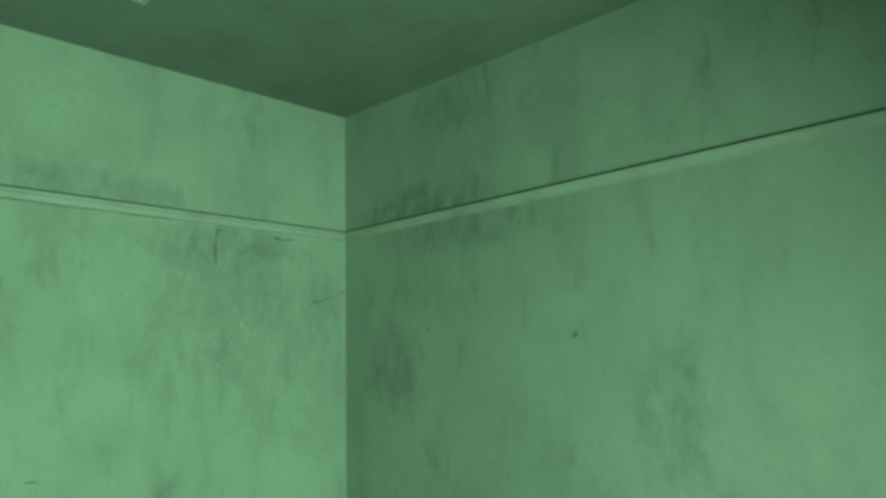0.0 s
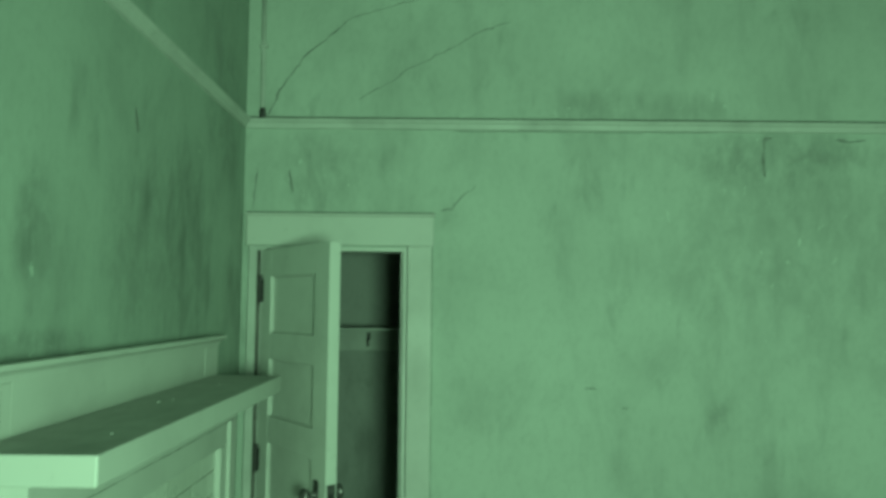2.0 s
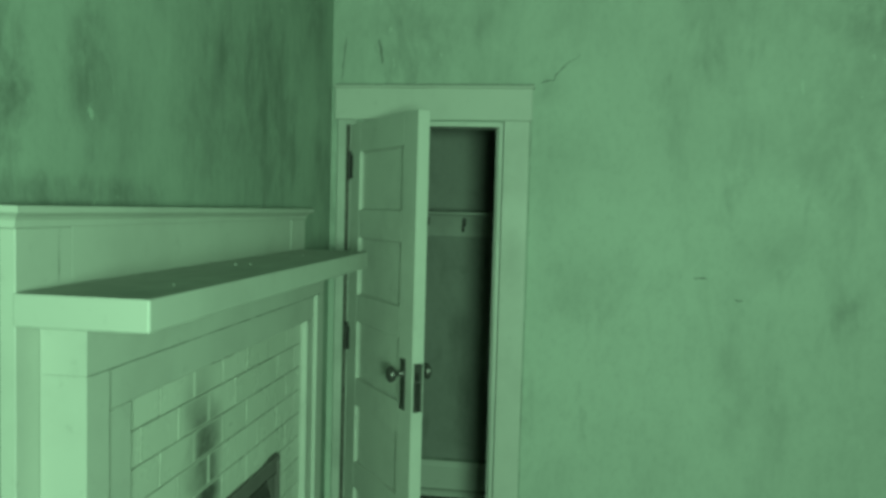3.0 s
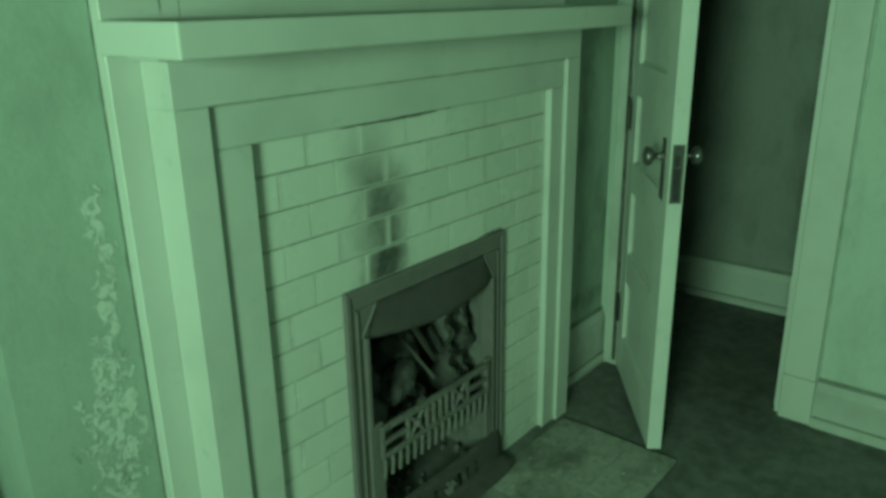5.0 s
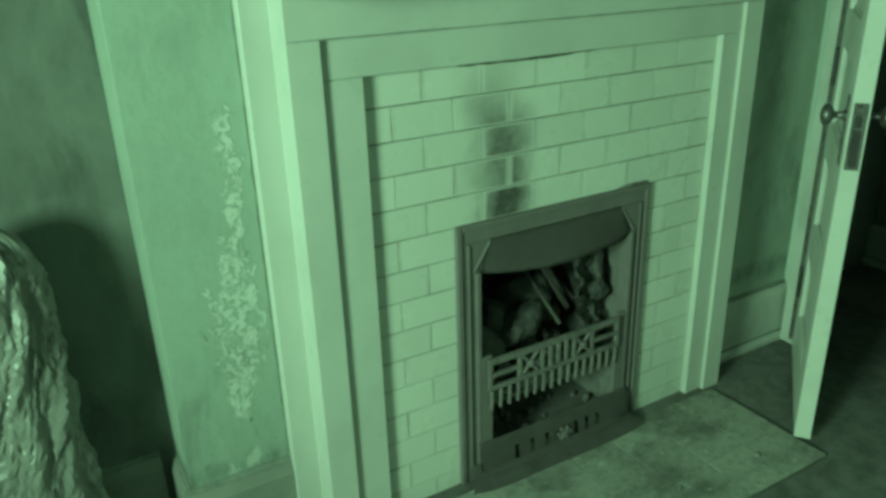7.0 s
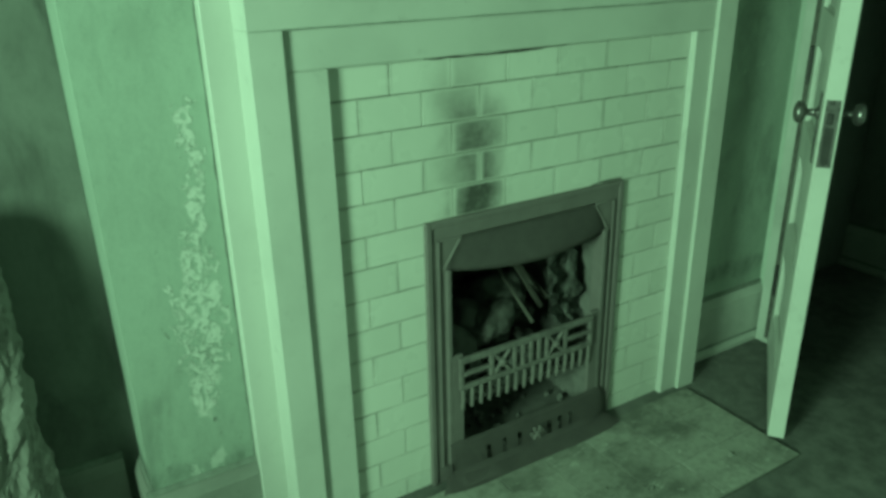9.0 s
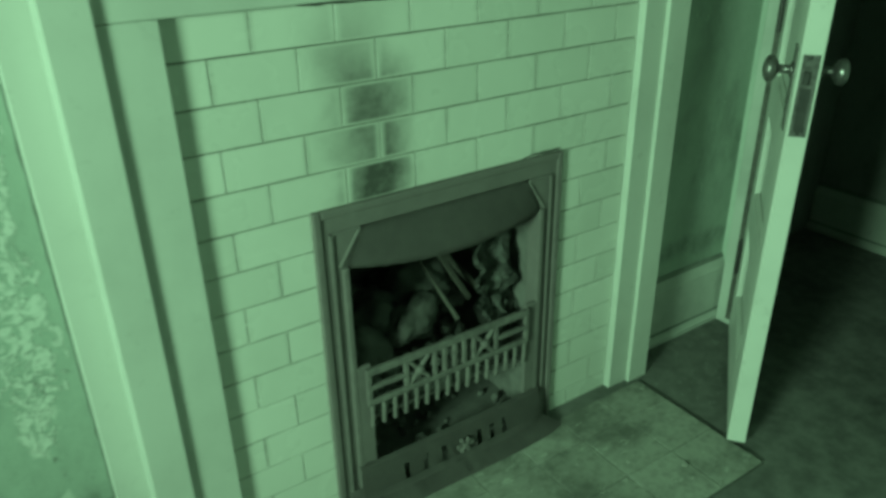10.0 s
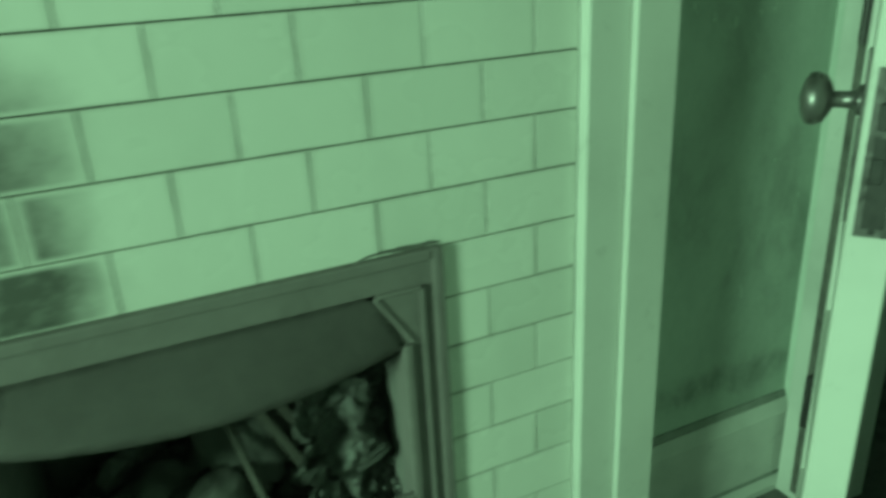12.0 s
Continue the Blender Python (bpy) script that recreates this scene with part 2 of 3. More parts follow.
CRACK_AND_SHADE = plain("crack_dirt_and_shade", (0.25, 0.28, 0.25), (0.15, 0.17, 0.15), 50, 0.95)
COBWEB = plain("pale_cobweb", (0.6, 0.64, 0.6), (0.5, 0.55, 0.5), 50, 0.95)
PLASTIC = plain("grey_plastic_film", (0.27, 0.275, 0.255), (0.15, 0.155, 0.14), 9, 0.36, 0, 0.002, spec=0.55)
FILM = plain("sooty_plastic_film", (0.16, 0.16, 0.15), (0.055, 0.055, 0.052), 30, 0.46, 0, 0.004, spec=0.6)
# closet paint and plaster are darkened to carry the shade inside
PAINT_CLOSET = paint("closet_paint_shaded", (0.33, 0.35, 0.325), 0.6, 0.55, (1, 6, 0))
CLOSET = plaster("plaster_closet_shaded", (0.25, 0.265, 0.25), 0.4, (6, 4, 2), 0.3)
PAPER = plain("dusty_paper", (0.15, 0.145, 0.139), (0.10, 0.097, 0.093), 20, 0.85)
ASH = plain("ash_and_rubble", (0.24, 0.234, 0.225), (0.15, 0.146, 0.14), 25, 0.95, 0, 0.006)
CHAR = plain("charred_log", (0.115, 0.11, 0.105), (0.05, 0.048, 0.046), 38, 0.9, 0, 0.006)
WOOD = plain("dry_stick", (0.12, 0.113, 0.10), (0.06, 0.056, 0.05), 24, 0.8, 0, 0.002, (1, 1, 0.2))


# ---- building helpers ----
def box(bm, x0, x1, y0, y1, z0, z1, bevel=0.0, seg=1):
    made = bmesh.ops.create_cube(bm, size=1, matrix=Matrix.LocRotScale(
        ((x0 + x1) / 2, (y0 + y1) / 2, (z0 + z1) / 2), None, (abs(x1 - x0), abs(y1 - y0), abs(z1 - z0))))
    if bevel:
        edges = {e for v in made["verts"] for e in v.link_edges}
        bmesh.ops.bevel(bm, geom=list(edges), offset=bevel, segments=seg, affect="EDGES", profile=0.5)
    return bm


def boxes(*sizes, bevel=0.0, seg=1):
    bm = bmesh.new()
    for s in sizes:
        box(bm, *s, bevel=bevel, seg=seg)
    return bm


def rod(bm, a, b, r0, r1=None, seg=12):
    a, b = Vector(a), Vector(b)
    turn = (b - a).to_track_quat("Z", "Y").to_matrix().to_4x4()
    bmesh.ops.create_cone(bm, cap_ends=True, segments=seg, radius1=r0, radius2=r0 if r1 is None else r1,
                          depth=(b - a).length, matrix=Matrix.Translation((a + b) / 2) @ turn)
    return bm


def lathe(bm, origin, axis, profile, seg=24):
    """Turned work: (distance along the axis, radius) pairs."""
    turn = Vector(axis).to_track_quat("Z", "Y").to_matrix()
    rings = []
    for d, r in profile:
        rings.append([bm.verts.new(Vector(origin) + turn @ Vector((r * math.cos(2 * math.pi * k / seg), r * math.sin(2 * math.pi * k / seg), d))) for k in range(seg)])
    for a, b in zip(rings, rings[1:]):
        for k in range(seg):
            bm.faces.new((a[k], a[(k + 1) % seg], b[(k + 1) % seg], b[k]))
    bm.faces.new(rings[0][::-1])
    bm.faces.new(rings[-1])
    return bm


def extrude_profile(bm, profile, axis, a, b):
    """Runs a closed profile of (out, up) pairs from a to b. axis 'x': out is y; axis 'y': out is x."""
    def spot(s, o, u):
        return (s, o, u) if axis == "x" else (o, s, u)
    one = [bm.verts.new(spot(a, o, u)) for o, u in profile]
    two = [bm.verts.new(spot(b, o, u)) for o, u in profile]
    k = len(profile)
    for i in range(k):
        bm.faces.new((one[i], one[(i + 1) % k], two[(i + 1) % k], two[i]))
    bm.faces.new(one[::-1])
    bm.faces.new(two)
    bmesh.ops.recalc_face_normals(bm, faces=bm.faces[:])
    return bm


def mesh_of(name, bm, material, smooth=False):
    bmesh.ops.recalc_face_normals(bm, faces=bm.faces[:])
    for v in bm.verts:
        v.co.z *= TALL
    me = bpy.data.meshes.new(name)
    bm.to_mesh(me)
    bm.free()
    me.materials.append(material)
    if smooth:
        for p in me.polygons:
            p.use_smooth = True
    return me


def part(name, bm, material, parent=None, label="", smooth=False):
    ob = new(name, mesh_of(name, bm, material, smooth))
    if parent is not None:
        ob.parent = parent
        ob.matrix_parent_inverse = parent.matrix_world.inverted()
    return tagged(ob, label) if label else ob


def setting(name, bm, material, label, category):
    return tagged(part(name, bm, material), label, category, kind="structure")


def thing(name, at, label, category, group="", kind=""):
    ob = new(name)
    ob.location = at
    ob.empty_display_size = 0.1
    ob.matrix_world = Matrix.Translation(at)
    return tagged(ob, label, category, group, kind)


# ---- the room ----
WX, WY, SY, EX, CEIL = 1.12, 0.086, -2.907, -3.3, 3.01
BREAST, ALCOVE = -0.984, 0.28
OPEN0, OPEN1, HEAD = -0.030, -0.612, 1.822  # the closet doorway in the east wall

setting("floor", boxes((EX - 0.12, 2.14, SY - 0.12, 0.8, -0.12, 0.0)), FLOOR, "dark worn floor covering, blotched and dusty", "floor")
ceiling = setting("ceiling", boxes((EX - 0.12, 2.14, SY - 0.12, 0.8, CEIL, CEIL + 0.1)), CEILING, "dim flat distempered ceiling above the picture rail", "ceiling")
wall_east = setting("wall_east", boxes((WX, WX + 0.11, SY, OPEN1, 0, CEIL), (WX, WX + 0.11, OPEN1, OPEN0, HEAD, CEIL), (WX, WX + 0.11, OPEN0, 0.3, 0, CEIL)),
                    WALL_EAST, "green-lit damp-stained plaster wall with cracks", "wall")
wall_south = setting("wall_south", boxes((EX, WX + 0.11, SY - 0.1, SY, 0, CEIL)), WALL_SOUTH, "stained plaster wall with scuffs and specks", "wall")
setting("wall_west", boxes((EX - 0.1, EX, SY - 0.1, ALCOVE + 0.1, 0, CEIL)), WALL_BOUNCE, "plain pale plaster wall, unseen, throwing fill light back", "wall")
wall_north = setting("wall_north", boxes((BREAST, -0.27, WY, 0.62, 0, CEIL), (0.27, WX - 0.001, WY, 0.62, 0, CEIL), (-0.27, 0.27, WY, 0.62, 0.72, CEIL), (-0.27, 0.27, 0.5, 0.62, 0, 0.72)),
                     WALL_NORTH, "mould-streaked plaster chimney breast with flaking paint", "wall")
setting("wall_alcove", boxes((EX, BREAST - 0.001, ALCOVE, ALCOVE + 0.1, 0, CEIL)), WALL_ALCOVE, "dark mottled recessed plaster wall beside the chimney breast", "wall")

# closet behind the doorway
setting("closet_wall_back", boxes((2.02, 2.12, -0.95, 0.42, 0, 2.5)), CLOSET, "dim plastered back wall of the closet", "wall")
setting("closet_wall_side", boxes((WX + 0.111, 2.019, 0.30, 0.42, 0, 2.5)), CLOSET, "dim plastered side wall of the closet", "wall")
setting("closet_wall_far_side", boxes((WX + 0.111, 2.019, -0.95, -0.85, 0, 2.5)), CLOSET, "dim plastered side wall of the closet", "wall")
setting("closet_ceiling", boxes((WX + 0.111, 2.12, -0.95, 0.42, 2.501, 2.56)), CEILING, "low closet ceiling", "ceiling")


# skirting, picture rail and casings
def skirting_profile(face, out, height):
    """face: the wall; out: -1 or 1, the way it stands proud."""
    return [(face, 0.0), (face + out * 0.036, 0.0), (face + out * 0.036, 0.014), (face + out * 0.024, 0.026), (face + out * 0.020, 0.028),
            (face + out * 0.020, height - 0.028), (face + out * 0.013, height - 0.010), (face + out * 0.010, height), (face, height)]


def rail_profile(face, out, top):
    return [(face, top - 0.042), (face + out * 0.010, top - 0.040), (face + out * 0.014, top - 0.020), (face + out * 0.024, top - 0.012), (face + out * 0.026, top - 0.003),
            (face + out * 0.018, top), (face, top)]


SK = "painted wooden skirting board with a dirty, shade-lined top edge"
for nm, profile, axis, a, b in (
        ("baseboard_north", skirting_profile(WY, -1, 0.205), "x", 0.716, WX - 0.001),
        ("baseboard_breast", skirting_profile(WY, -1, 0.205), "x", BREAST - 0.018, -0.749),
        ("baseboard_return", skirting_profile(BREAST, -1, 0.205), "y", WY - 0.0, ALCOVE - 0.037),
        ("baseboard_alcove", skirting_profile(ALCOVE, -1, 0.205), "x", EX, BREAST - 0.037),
        ("baseboard_east", skirting_profile(WX, -1, 0.154), "y", -0.719, SY),
        ("baseboard_closet", skirting_profile(2.02, -1, 0.178), "y", -0.85, 0.30)):
    # breast board is dirty; recess and return boards are darkened for dim light
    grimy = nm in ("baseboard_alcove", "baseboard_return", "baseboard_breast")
    board = setting(nm, extrude_profile(bmesh.new(), profile, axis, a, b), PAINT_GRIMY_SHADED if grimy else PAINT_BASE, SK, "skirting board")
    face, top = profile[0][0], profile[-1][1]
    # dark strip: dirt, and the shadow line above the board painted in
    grime_shade = [(face, top + 0.0003), (face - 0.008, top + 0.0003), (face - 0.003, top + 0.013), (face, top + 0.013)]
    part("grime_shade_line", extrude_profile(bmesh.new(), grime_shade, axis, a, b), CRACK_AND_SHADE, board)
    # dark strip standing in for the shade in the crease above the shoe
    grime_shade = [(face - 0.0204, 0.0285), (face - 0.0245, 0.0285), (face - 0.0214, 0.034), (face - 0.0204, 0.034)]
    part("grime_shade_line", extrude_profile(bmesh.new(), grime_shade, axis, a, b), CRACK_AND_SHADE, board)

RAIL = "painted wooden picture rail with a painted shade line on top"
for nm, profile, axis, a, b in (
        ("picture_rail_east", rail_profile(WX, -1, 2.362), "y", WY, SY),
        ("picture_rail_north", rail_profile(WY, -1, 2.362), "x", BREAST - 0.026, WX - 0.027),
        ("picture_rail_south", rail_profile(SY, 1, 2.362), "x", EX, WX - 0.027)):
    rail = setting(nm, extrude_profile(bmesh.new(), profile, axis, a, b), PAINT_BASE, RAIL, "picture rail")
    face, top, out = profile[0][0], profile[-1][1], math.copysign(1, profile[1][0] - profile[0][0])
    # dark strip painted where the rail throws its shadow upward
    grime_shade = [(face, top + 0.0003), (face + out * 0.012, top + 0.0003), (face + out * 0.003, top + 0.011), (face, top + 0.011)]
    part("grime_shade_line", extrude_profile(bmesh.new(), grime_shade, axis, a, b), CRACK_AND_SHADE, rail)

casing = thing("door_casing", (WX, -0.34, 0), "wide flat white-painted timber casing round the closet doorway", "door frame", kind="structure")
part("side_casing", boxes((WX - 0.028, WX, OPEN0 + 0.004, 0.052, 0, 1.8265), bevel=0.002), PAINT_BASE, casing)
part("side_casing", boxes((WX - 0.028, WX, -0.716, OPEN1 - 0.004, 0.159, 1.8265), bevel=0.002), PAINT, casing)
part("plinth_block", boxes((WX - 0.031, WX, -0.718, OPEN1 - 0.003, 0, 0.158), bevel=0.0025), PAINT, casing)
part("head_casing", boxes((WX - 0.031, WX, -0.724, 0.064, 1.827, 1.950), bevel=0.002), PAINT, casing)
part("cap_moulding", boxes((WX - 0.036, WX, -0.730, 0.070, 1.9505, 1.960), bevel=0.002), PAINT, casing)
# dark strip in place of the shadow above the cap
part("grime_shade_line", boxes((WX - 0.010, WX, -0.728, 0.068, 1.9605, 1.969)), CRACK_AND_SHADE, casing)
# flat dark strip on the casing, standing in for shadow behind the door
part("hinge_shade_strip", boxes((WX - 0.0295, WX - 0.0285, 0.000, 0.016, 0.02, 1.806)), GROUT_AND_SHADE, casing, "dark strip painted for the shadow at the door's hanging side")
part("jamb", boxes((WX - 0.002, WX + 0.112, OPEN0 - 0.016, OPEN0, 0, HEAD)), PAINT_DOOR, casing)
part("jamb", boxes((WX - 0.002, WX + 0.112, OPEN1, OPEN1 + 0.016, 0, HEAD)), PAINT_DOOR, casing)
part("head_jamb", boxes((WX - 0.002, WX + 0.112, OPEN1 + 0.016, OPEN0 - 0.016, HEAD - 0.016, HEAD)), PAINT_DOOR, casing)
part("door_stop", boxes((WX + 0.038, WX + 0.050, OPEN1 + 0.016, OPEN1 + 0.028, 0, HEAD - 0.016)), PAINT_DOOR, casing)

# loft hatch on the ceiling, framed with a batten
hatch = thing("ceiling_hatch", (0.08, -1.05, CEIL), "flat ceiling hatch framed by a pale painted batten", "hatch", kind="structure")
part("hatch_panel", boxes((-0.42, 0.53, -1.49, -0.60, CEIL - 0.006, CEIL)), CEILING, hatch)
for x0, x1, y0, y1 in ((0.531, 0.556, -1.51, -0.575), (-0.445, -0.421, -1.51, -0.575), (-0.42, 0.53, -1.51, -1.491), (-0.42, 0.53, -0.599, -0.575)):
    part("batten", boxes((x0, x1, y0, y1, CEIL - 0.016, CEIL), bevel=0.002), PAINT_BASE, hatch)


# ---- the mantelpiece ----
mantel = thing("mantelpiece", (-0.02, 0.0, 0), "white-painted wooden mantelpiece with deep shelf and panelled overmantel", "mantelpiece")
FRONT, INNER, BACK = -0.032, -0.020, 0.056
TOP = 1.106  # top of the tiled opening
part("backboard", boxes((-0.748, -0.60, BACK, WY, 0, 1.434), bevel=0.002), PAINT, mantel)
part("backboard", boxes((0.57, 0.716, BACK, WY, 0, 1.434), bevel=0.002), PAINT, mantel)
part("overmantel_panel", boxes((-0.599, 0.569, BACK + 0.001, WY, TOP, 1.434)), PAINT, mantel)
part("pilaster", boxes((-0.690, -0.622, FRONT, BACK - 0.001, 0, 1.1862), bevel=0.0007), PAINT, mantel)
part("pilaster", boxes((0.598, 0.668, FRONT, BACK - 0.001, 0, 1.1862), bevel=0.0007), PAINT, mantel)
part("frieze", boxes((-0.690, 0.668, FRONT, BACK - 0.001, 1.1864, 1.2758), bevel=0.0007), PAINT, mantel)
part("inner_jamb", boxes((-0.6215, -0.530, INNER, 0.048, 0, TOP), bevel=0.002), PAINT, mantel)
part("inner_jamb", boxes((0.530, 0.5975, INNER, 0.048, 0, TOP), bevel=0.002), PAINT, mantel)
part("inner_head", boxes((-0.6215, 0.5975, INNER, 0.048, TOP + 0.0005, 1.186), bevel=0.002), PAINT, mantel)
part("bed_moulding", boxes((-0.712, 0.668, FRONT - 0.012, BACK - 0.002, 1.267, 1.276), bevel=0.003, seg=2), PAINT, mantel)
mantel_shelf = part("shelf", boxes((-0.758, 0.684, -0.184, BACK - 0.001, 1.2765, 1.331), bevel=0.004, seg=2), PAINT, mantel, "thick painted shelf with a dusty, darkened top")
# grey sheet: dust, with the dimness of the shelf top in its colour
bm = bmesh.new()
cells = [[bm.verts.new((-0.752 + 1.430 * i / 60, -0.177 + 0.227 * j / 12, 1.3318 + 0.0009 * noise.noise(Vector((i * 0.6, j * 0.6, 2))))) for i in range(61)] for j in range(13)]
for a, b in zip(cells, cells[1:]):
    for i in range(60):
        bm.faces.new((a[i], a[i + 1], b[i + 1], b[i]))
part("dust_shade_layer", bm, DUST_AND_SHADE, mantel_shelf, "grey dust sheet, darkened because the shelf top takes little light")
bm = bmesh.new()
ends = [[], []]
for out, up in ((0.0, 1.4345), (0.002, 1.4345), (0.004, 1.446), (0.010, 1.452), (0.019, 1.457), (0.024, 1.459), (0.024, 1.470), (0.0, 1.470)):
    # mitred returns: the ends step out as far as the face does
    for end, x in ((0, -0.749 - out), (1, 0.717 + out)):
        ends[end].append((bm.verts.new((x, BACK - out, up)), bm.verts.new((x, WY, up))))
for i in range(8):
    j = (i + 1) % 8
    bm.faces.new((ends[0][i][0], ends[0][j][0], ends[1][j][0], ends[1][i][0]))
    for end in (0, 1):
        if i != 7:
            bm.faces.new((ends[end][i][0], ends[end][j][0], ends[end][j][1], ends[end][i][1]))
part("crown_moulding", bm, PAINT, mantel)

# ---- the cast-iron insert with its grate ----
insert = thing("fireplace_insert", (0, -0.02, 0), "blackened cast-iron fireplace insert with arched hood and ash fret", "fireplace")
IW, IT = 0.313, 0.737


def frame_rim(bm, w0, w1, top, inset, y0, y1):
    """Two stiles and a head between half-widths w0 and w1."""
    box(bm, -w1, -w0, y0, y1, 0, top, bevel=0.003, seg=2)
    box(bm, w0, w1, y0, y1, 0, top, bevel=0.003, seg=2)
    box(bm, -w0, w0, y0, y1, top - inset, top, bevel=0.003, seg=2)


bm = bmesh.new()
frame_rim(bm, IW - 0.016, IW, IT, 0.016, -0.013, 0.004)
part("outer_rim", bm, IRON, insert)
bm = bmesh.new()
box(bm, -IW + 0.016, -0.250, -0.008, 0.03, 0.0, IT - 0.016)
box(bm, 0.250, IW - 0.016, -0.008, 0.03, 0.0, IT - 0.016)
box(bm, -0.250, 0.250, -0.008, 0.03, 0.612, IT - 0.016)
part("frame_plate", bm, IRON, insert)
for s in (-1, 1):
    bm = bmesh.new()
    box(bm, min(s * 0.284, s * 0.276), max(s * 0.284, s * 0.276), -0.0135, -0.0085, 0.05, 0.690, bevel=0.002, seg=2)
    box(bm, min(s * 0.261, s * 0.247), max(s * 0.261, s * 0.247), -0.016, 0.028, 0.05, 0.610, bevel=0.003, seg=2)
    box(bm, min(s * 0.284, s * 0.215), max(s * 0.284, s * 0.215), -0.0135, -0.0085, 0.684, 0.690, bevel=0.002, seg=2)
    part("bead", bm, IRON, insert)
    bm = bmesh.new()
    rod(bm, (s * 0.264, -0.0075, 0.612), (s * 0.214, -0.0075, 0.686), 0.0042, seg=12)
    part("corner_rib", bm, IRON, insert)


def hood():
    """A bowed plate that swells forward towards its lower edge."""
    bm = bmesh.new()
    rows = []
    for j in range(9):
        v = j / 8
        row = []
        for i in range(25):
            u = i / 12 - 1
            half = 0.216 + 0.036 * v
            bow = 1 - u * u
            swell = v * v * (3 - 2 * v)
            row.append(bm.verts.new((u * half, -0.0095 - 0.030 * bow * swell, 0.690 - 0.082 * v - 0.020 * bow * v)))
        rows.append(row)
    for a, b in zip(rows, rows[1:]):
        for i in range(24):
            bm.faces.new((a[i], a[i + 1], b[i + 1], b[i]))
    bmesh.ops.solidify(bm, geom=bm.faces[:], thickness=0.006)
    return bm


part("hood", hood(), IRON, insert, smooth=True)

# firebox behind the opening
part("firebox_cheek", boxes((-0.268, -0.251, 0.0305, 0.48, 0.0, 0.70)), SOOT, insert)
part("firebox_cheek", boxes((0.251, 0.268, 0.031, 0.48, 0.0, 0.70)), SOOT, insert)
part("firebox_back", boxes((-0.2505, 0.2505, 0.40, 0.48, 0.0, 0.70)), SOOT, insert)
part("firebox_top", boxes((-0.268, 0.268, 0.031, 0.48, 0.7005, 0.718)), SOOT, insert)
part("firebox_floor", boxes((-0.2505, 0.2505, 0.0, 0.3995, 0.0, 0.03)), SOOT, insert)

# ash fret: a bowed skirt with slots
fret = bmesh.new()
cols = 40
prof = ((0.118, -0.020), (0.112, -0.030), (0.085, -0.036), (0.045, -0.042), (0.030, -0.050), (0.016, -0.078), (0.010, -0.088), (0.0, -0.088))
grid = []
for z, y in prof:
    line = []
    for i in range(cols + 1):
        u = i / cols * 2 - 1
        flare = 0.262 + 0.075 * max(0.0, (0.045 - z) / 0.045) ** 1.5
        line.append(fret.verts.new((u * flare, y + 0.022 * abs(u) ** 6 * (1 if z < 0.04 else 0.3), z)))
    grid.append(line)
for j in range(len(prof) - 1):
    for i in range(cols):
        hole = j == 2 and i in (8, 12, 16, 24, 27, 30)
        if not hole:
            fret.faces.new((grid[j][i], grid[j][i + 1], grid[j + 1][i + 1], grid[j + 1][i]))
bmesh.ops.solidify(fret, geom=fret.faces[:], thickness=0.006)
ash_fret = part("ash_fret", fret, IRON, insert)
bm = bmesh.new()
for k in range(6):
    a = k * math.pi / 3
    rod(bm, (0.012, -0.044, 0.066), (0.012 + 0.022 * math.cos(a), -0.043, 0.066 + 0.020 * math.sin(a)), 0.004, 0.006, 8)
box(bm, 0.004, 0.020, -0.052, -0.040, 0.058, 0.074, bevel=0.003, seg=2)
part("rosette", bm, IRON, ash_fret)

# basket front
grate = thing("fire_grate", (0, -0.03, 0.12), "ash-grey cast-iron grate front with slotted bars", "fire grate")
GX0, GX1, GY = -0.232, 0.218, -0.026


def bar(bm, x0, x1, z0, z1, y=GY):
    box(bm, x0, x1, y, y + 0.010, z0, z1, bevel=0.0015)


bm = bmesh.new()
bar(bm, GX0, GX1, 0.348, 0.366)
bar(bm, GX0, GX1, 0.272, 0.286)
part("long_bar", bm, IRON_GRATE, grate)
for x0, x1 in ((GX0, GX0 + 0.012), (-0.138, -0.126), (0.112, 0.124), (GX1 - 0.012, GX1)):
    bm = bmesh.new()
    bar(bm, x0, x1, 0.2865, 0.3475)
    part("post", bm, IRON_GRATE, grate)
for x0, x1 in ((GX0 + 0.012, -0.138), (0.124, GX1 - 0.012)):
    bm = bmesh.new()
    bar(bm, x0, x1, 0.311, 0.323)
    part("cross_bar", bm, IRON_GRATE, grate)
for c in (-0.098, 0.084):
    bm = bmesh.new()
    for s in (-1, 1):
        rod(bm, (c - s * 0.026, GY + 0.005, 0.287), (c + s * 0.026, GY + 0.005, 0.347), 0.0052, seg=8)
    bmesh.ops.create_uvsphere(bm, u_segments=12, v_segments=8, radius=0.012, matrix=pose(c, GY + 0.003, 0.317))
    part("cross_ornament", bm, IRON_GRATE, grate)
for k in range(5):
    x = -0.062 + k * 0.0275
    bm = bmesh.new()
    bar(bm, x, x + 0.011, 0.2865, 0.3475)
    part("upright_bar", bm, IRON_GRATE, grate)
for k in range(16):
    x = GX0 + 0.006 + k * 0.0286
    bm = bmesh.new()
    bm2 = [(0.2715, GY), (0.240, GY), (0.214, GY + 0.003)]
    for (z0, y0), (z1, y1) in zip(bm2, bm2[1:]):
        rod(bm, (x + 0.005, y0 + 0.005, z0), (x + 0.005, y1 + 0.005, z1), 0.0054, seg=8)
    part("tooth", bm, IRON_GRATE, grate)
for s in (-1, 1):
    bm = boxes((min(s * 0.2495, s * 0.214), max(s * 0.2495, s * 0.214), GY + 0.0105, GY + 0.022, 0.10, 0.372), bevel=0.003)
    part("side_lug", bm, IRON, grate)
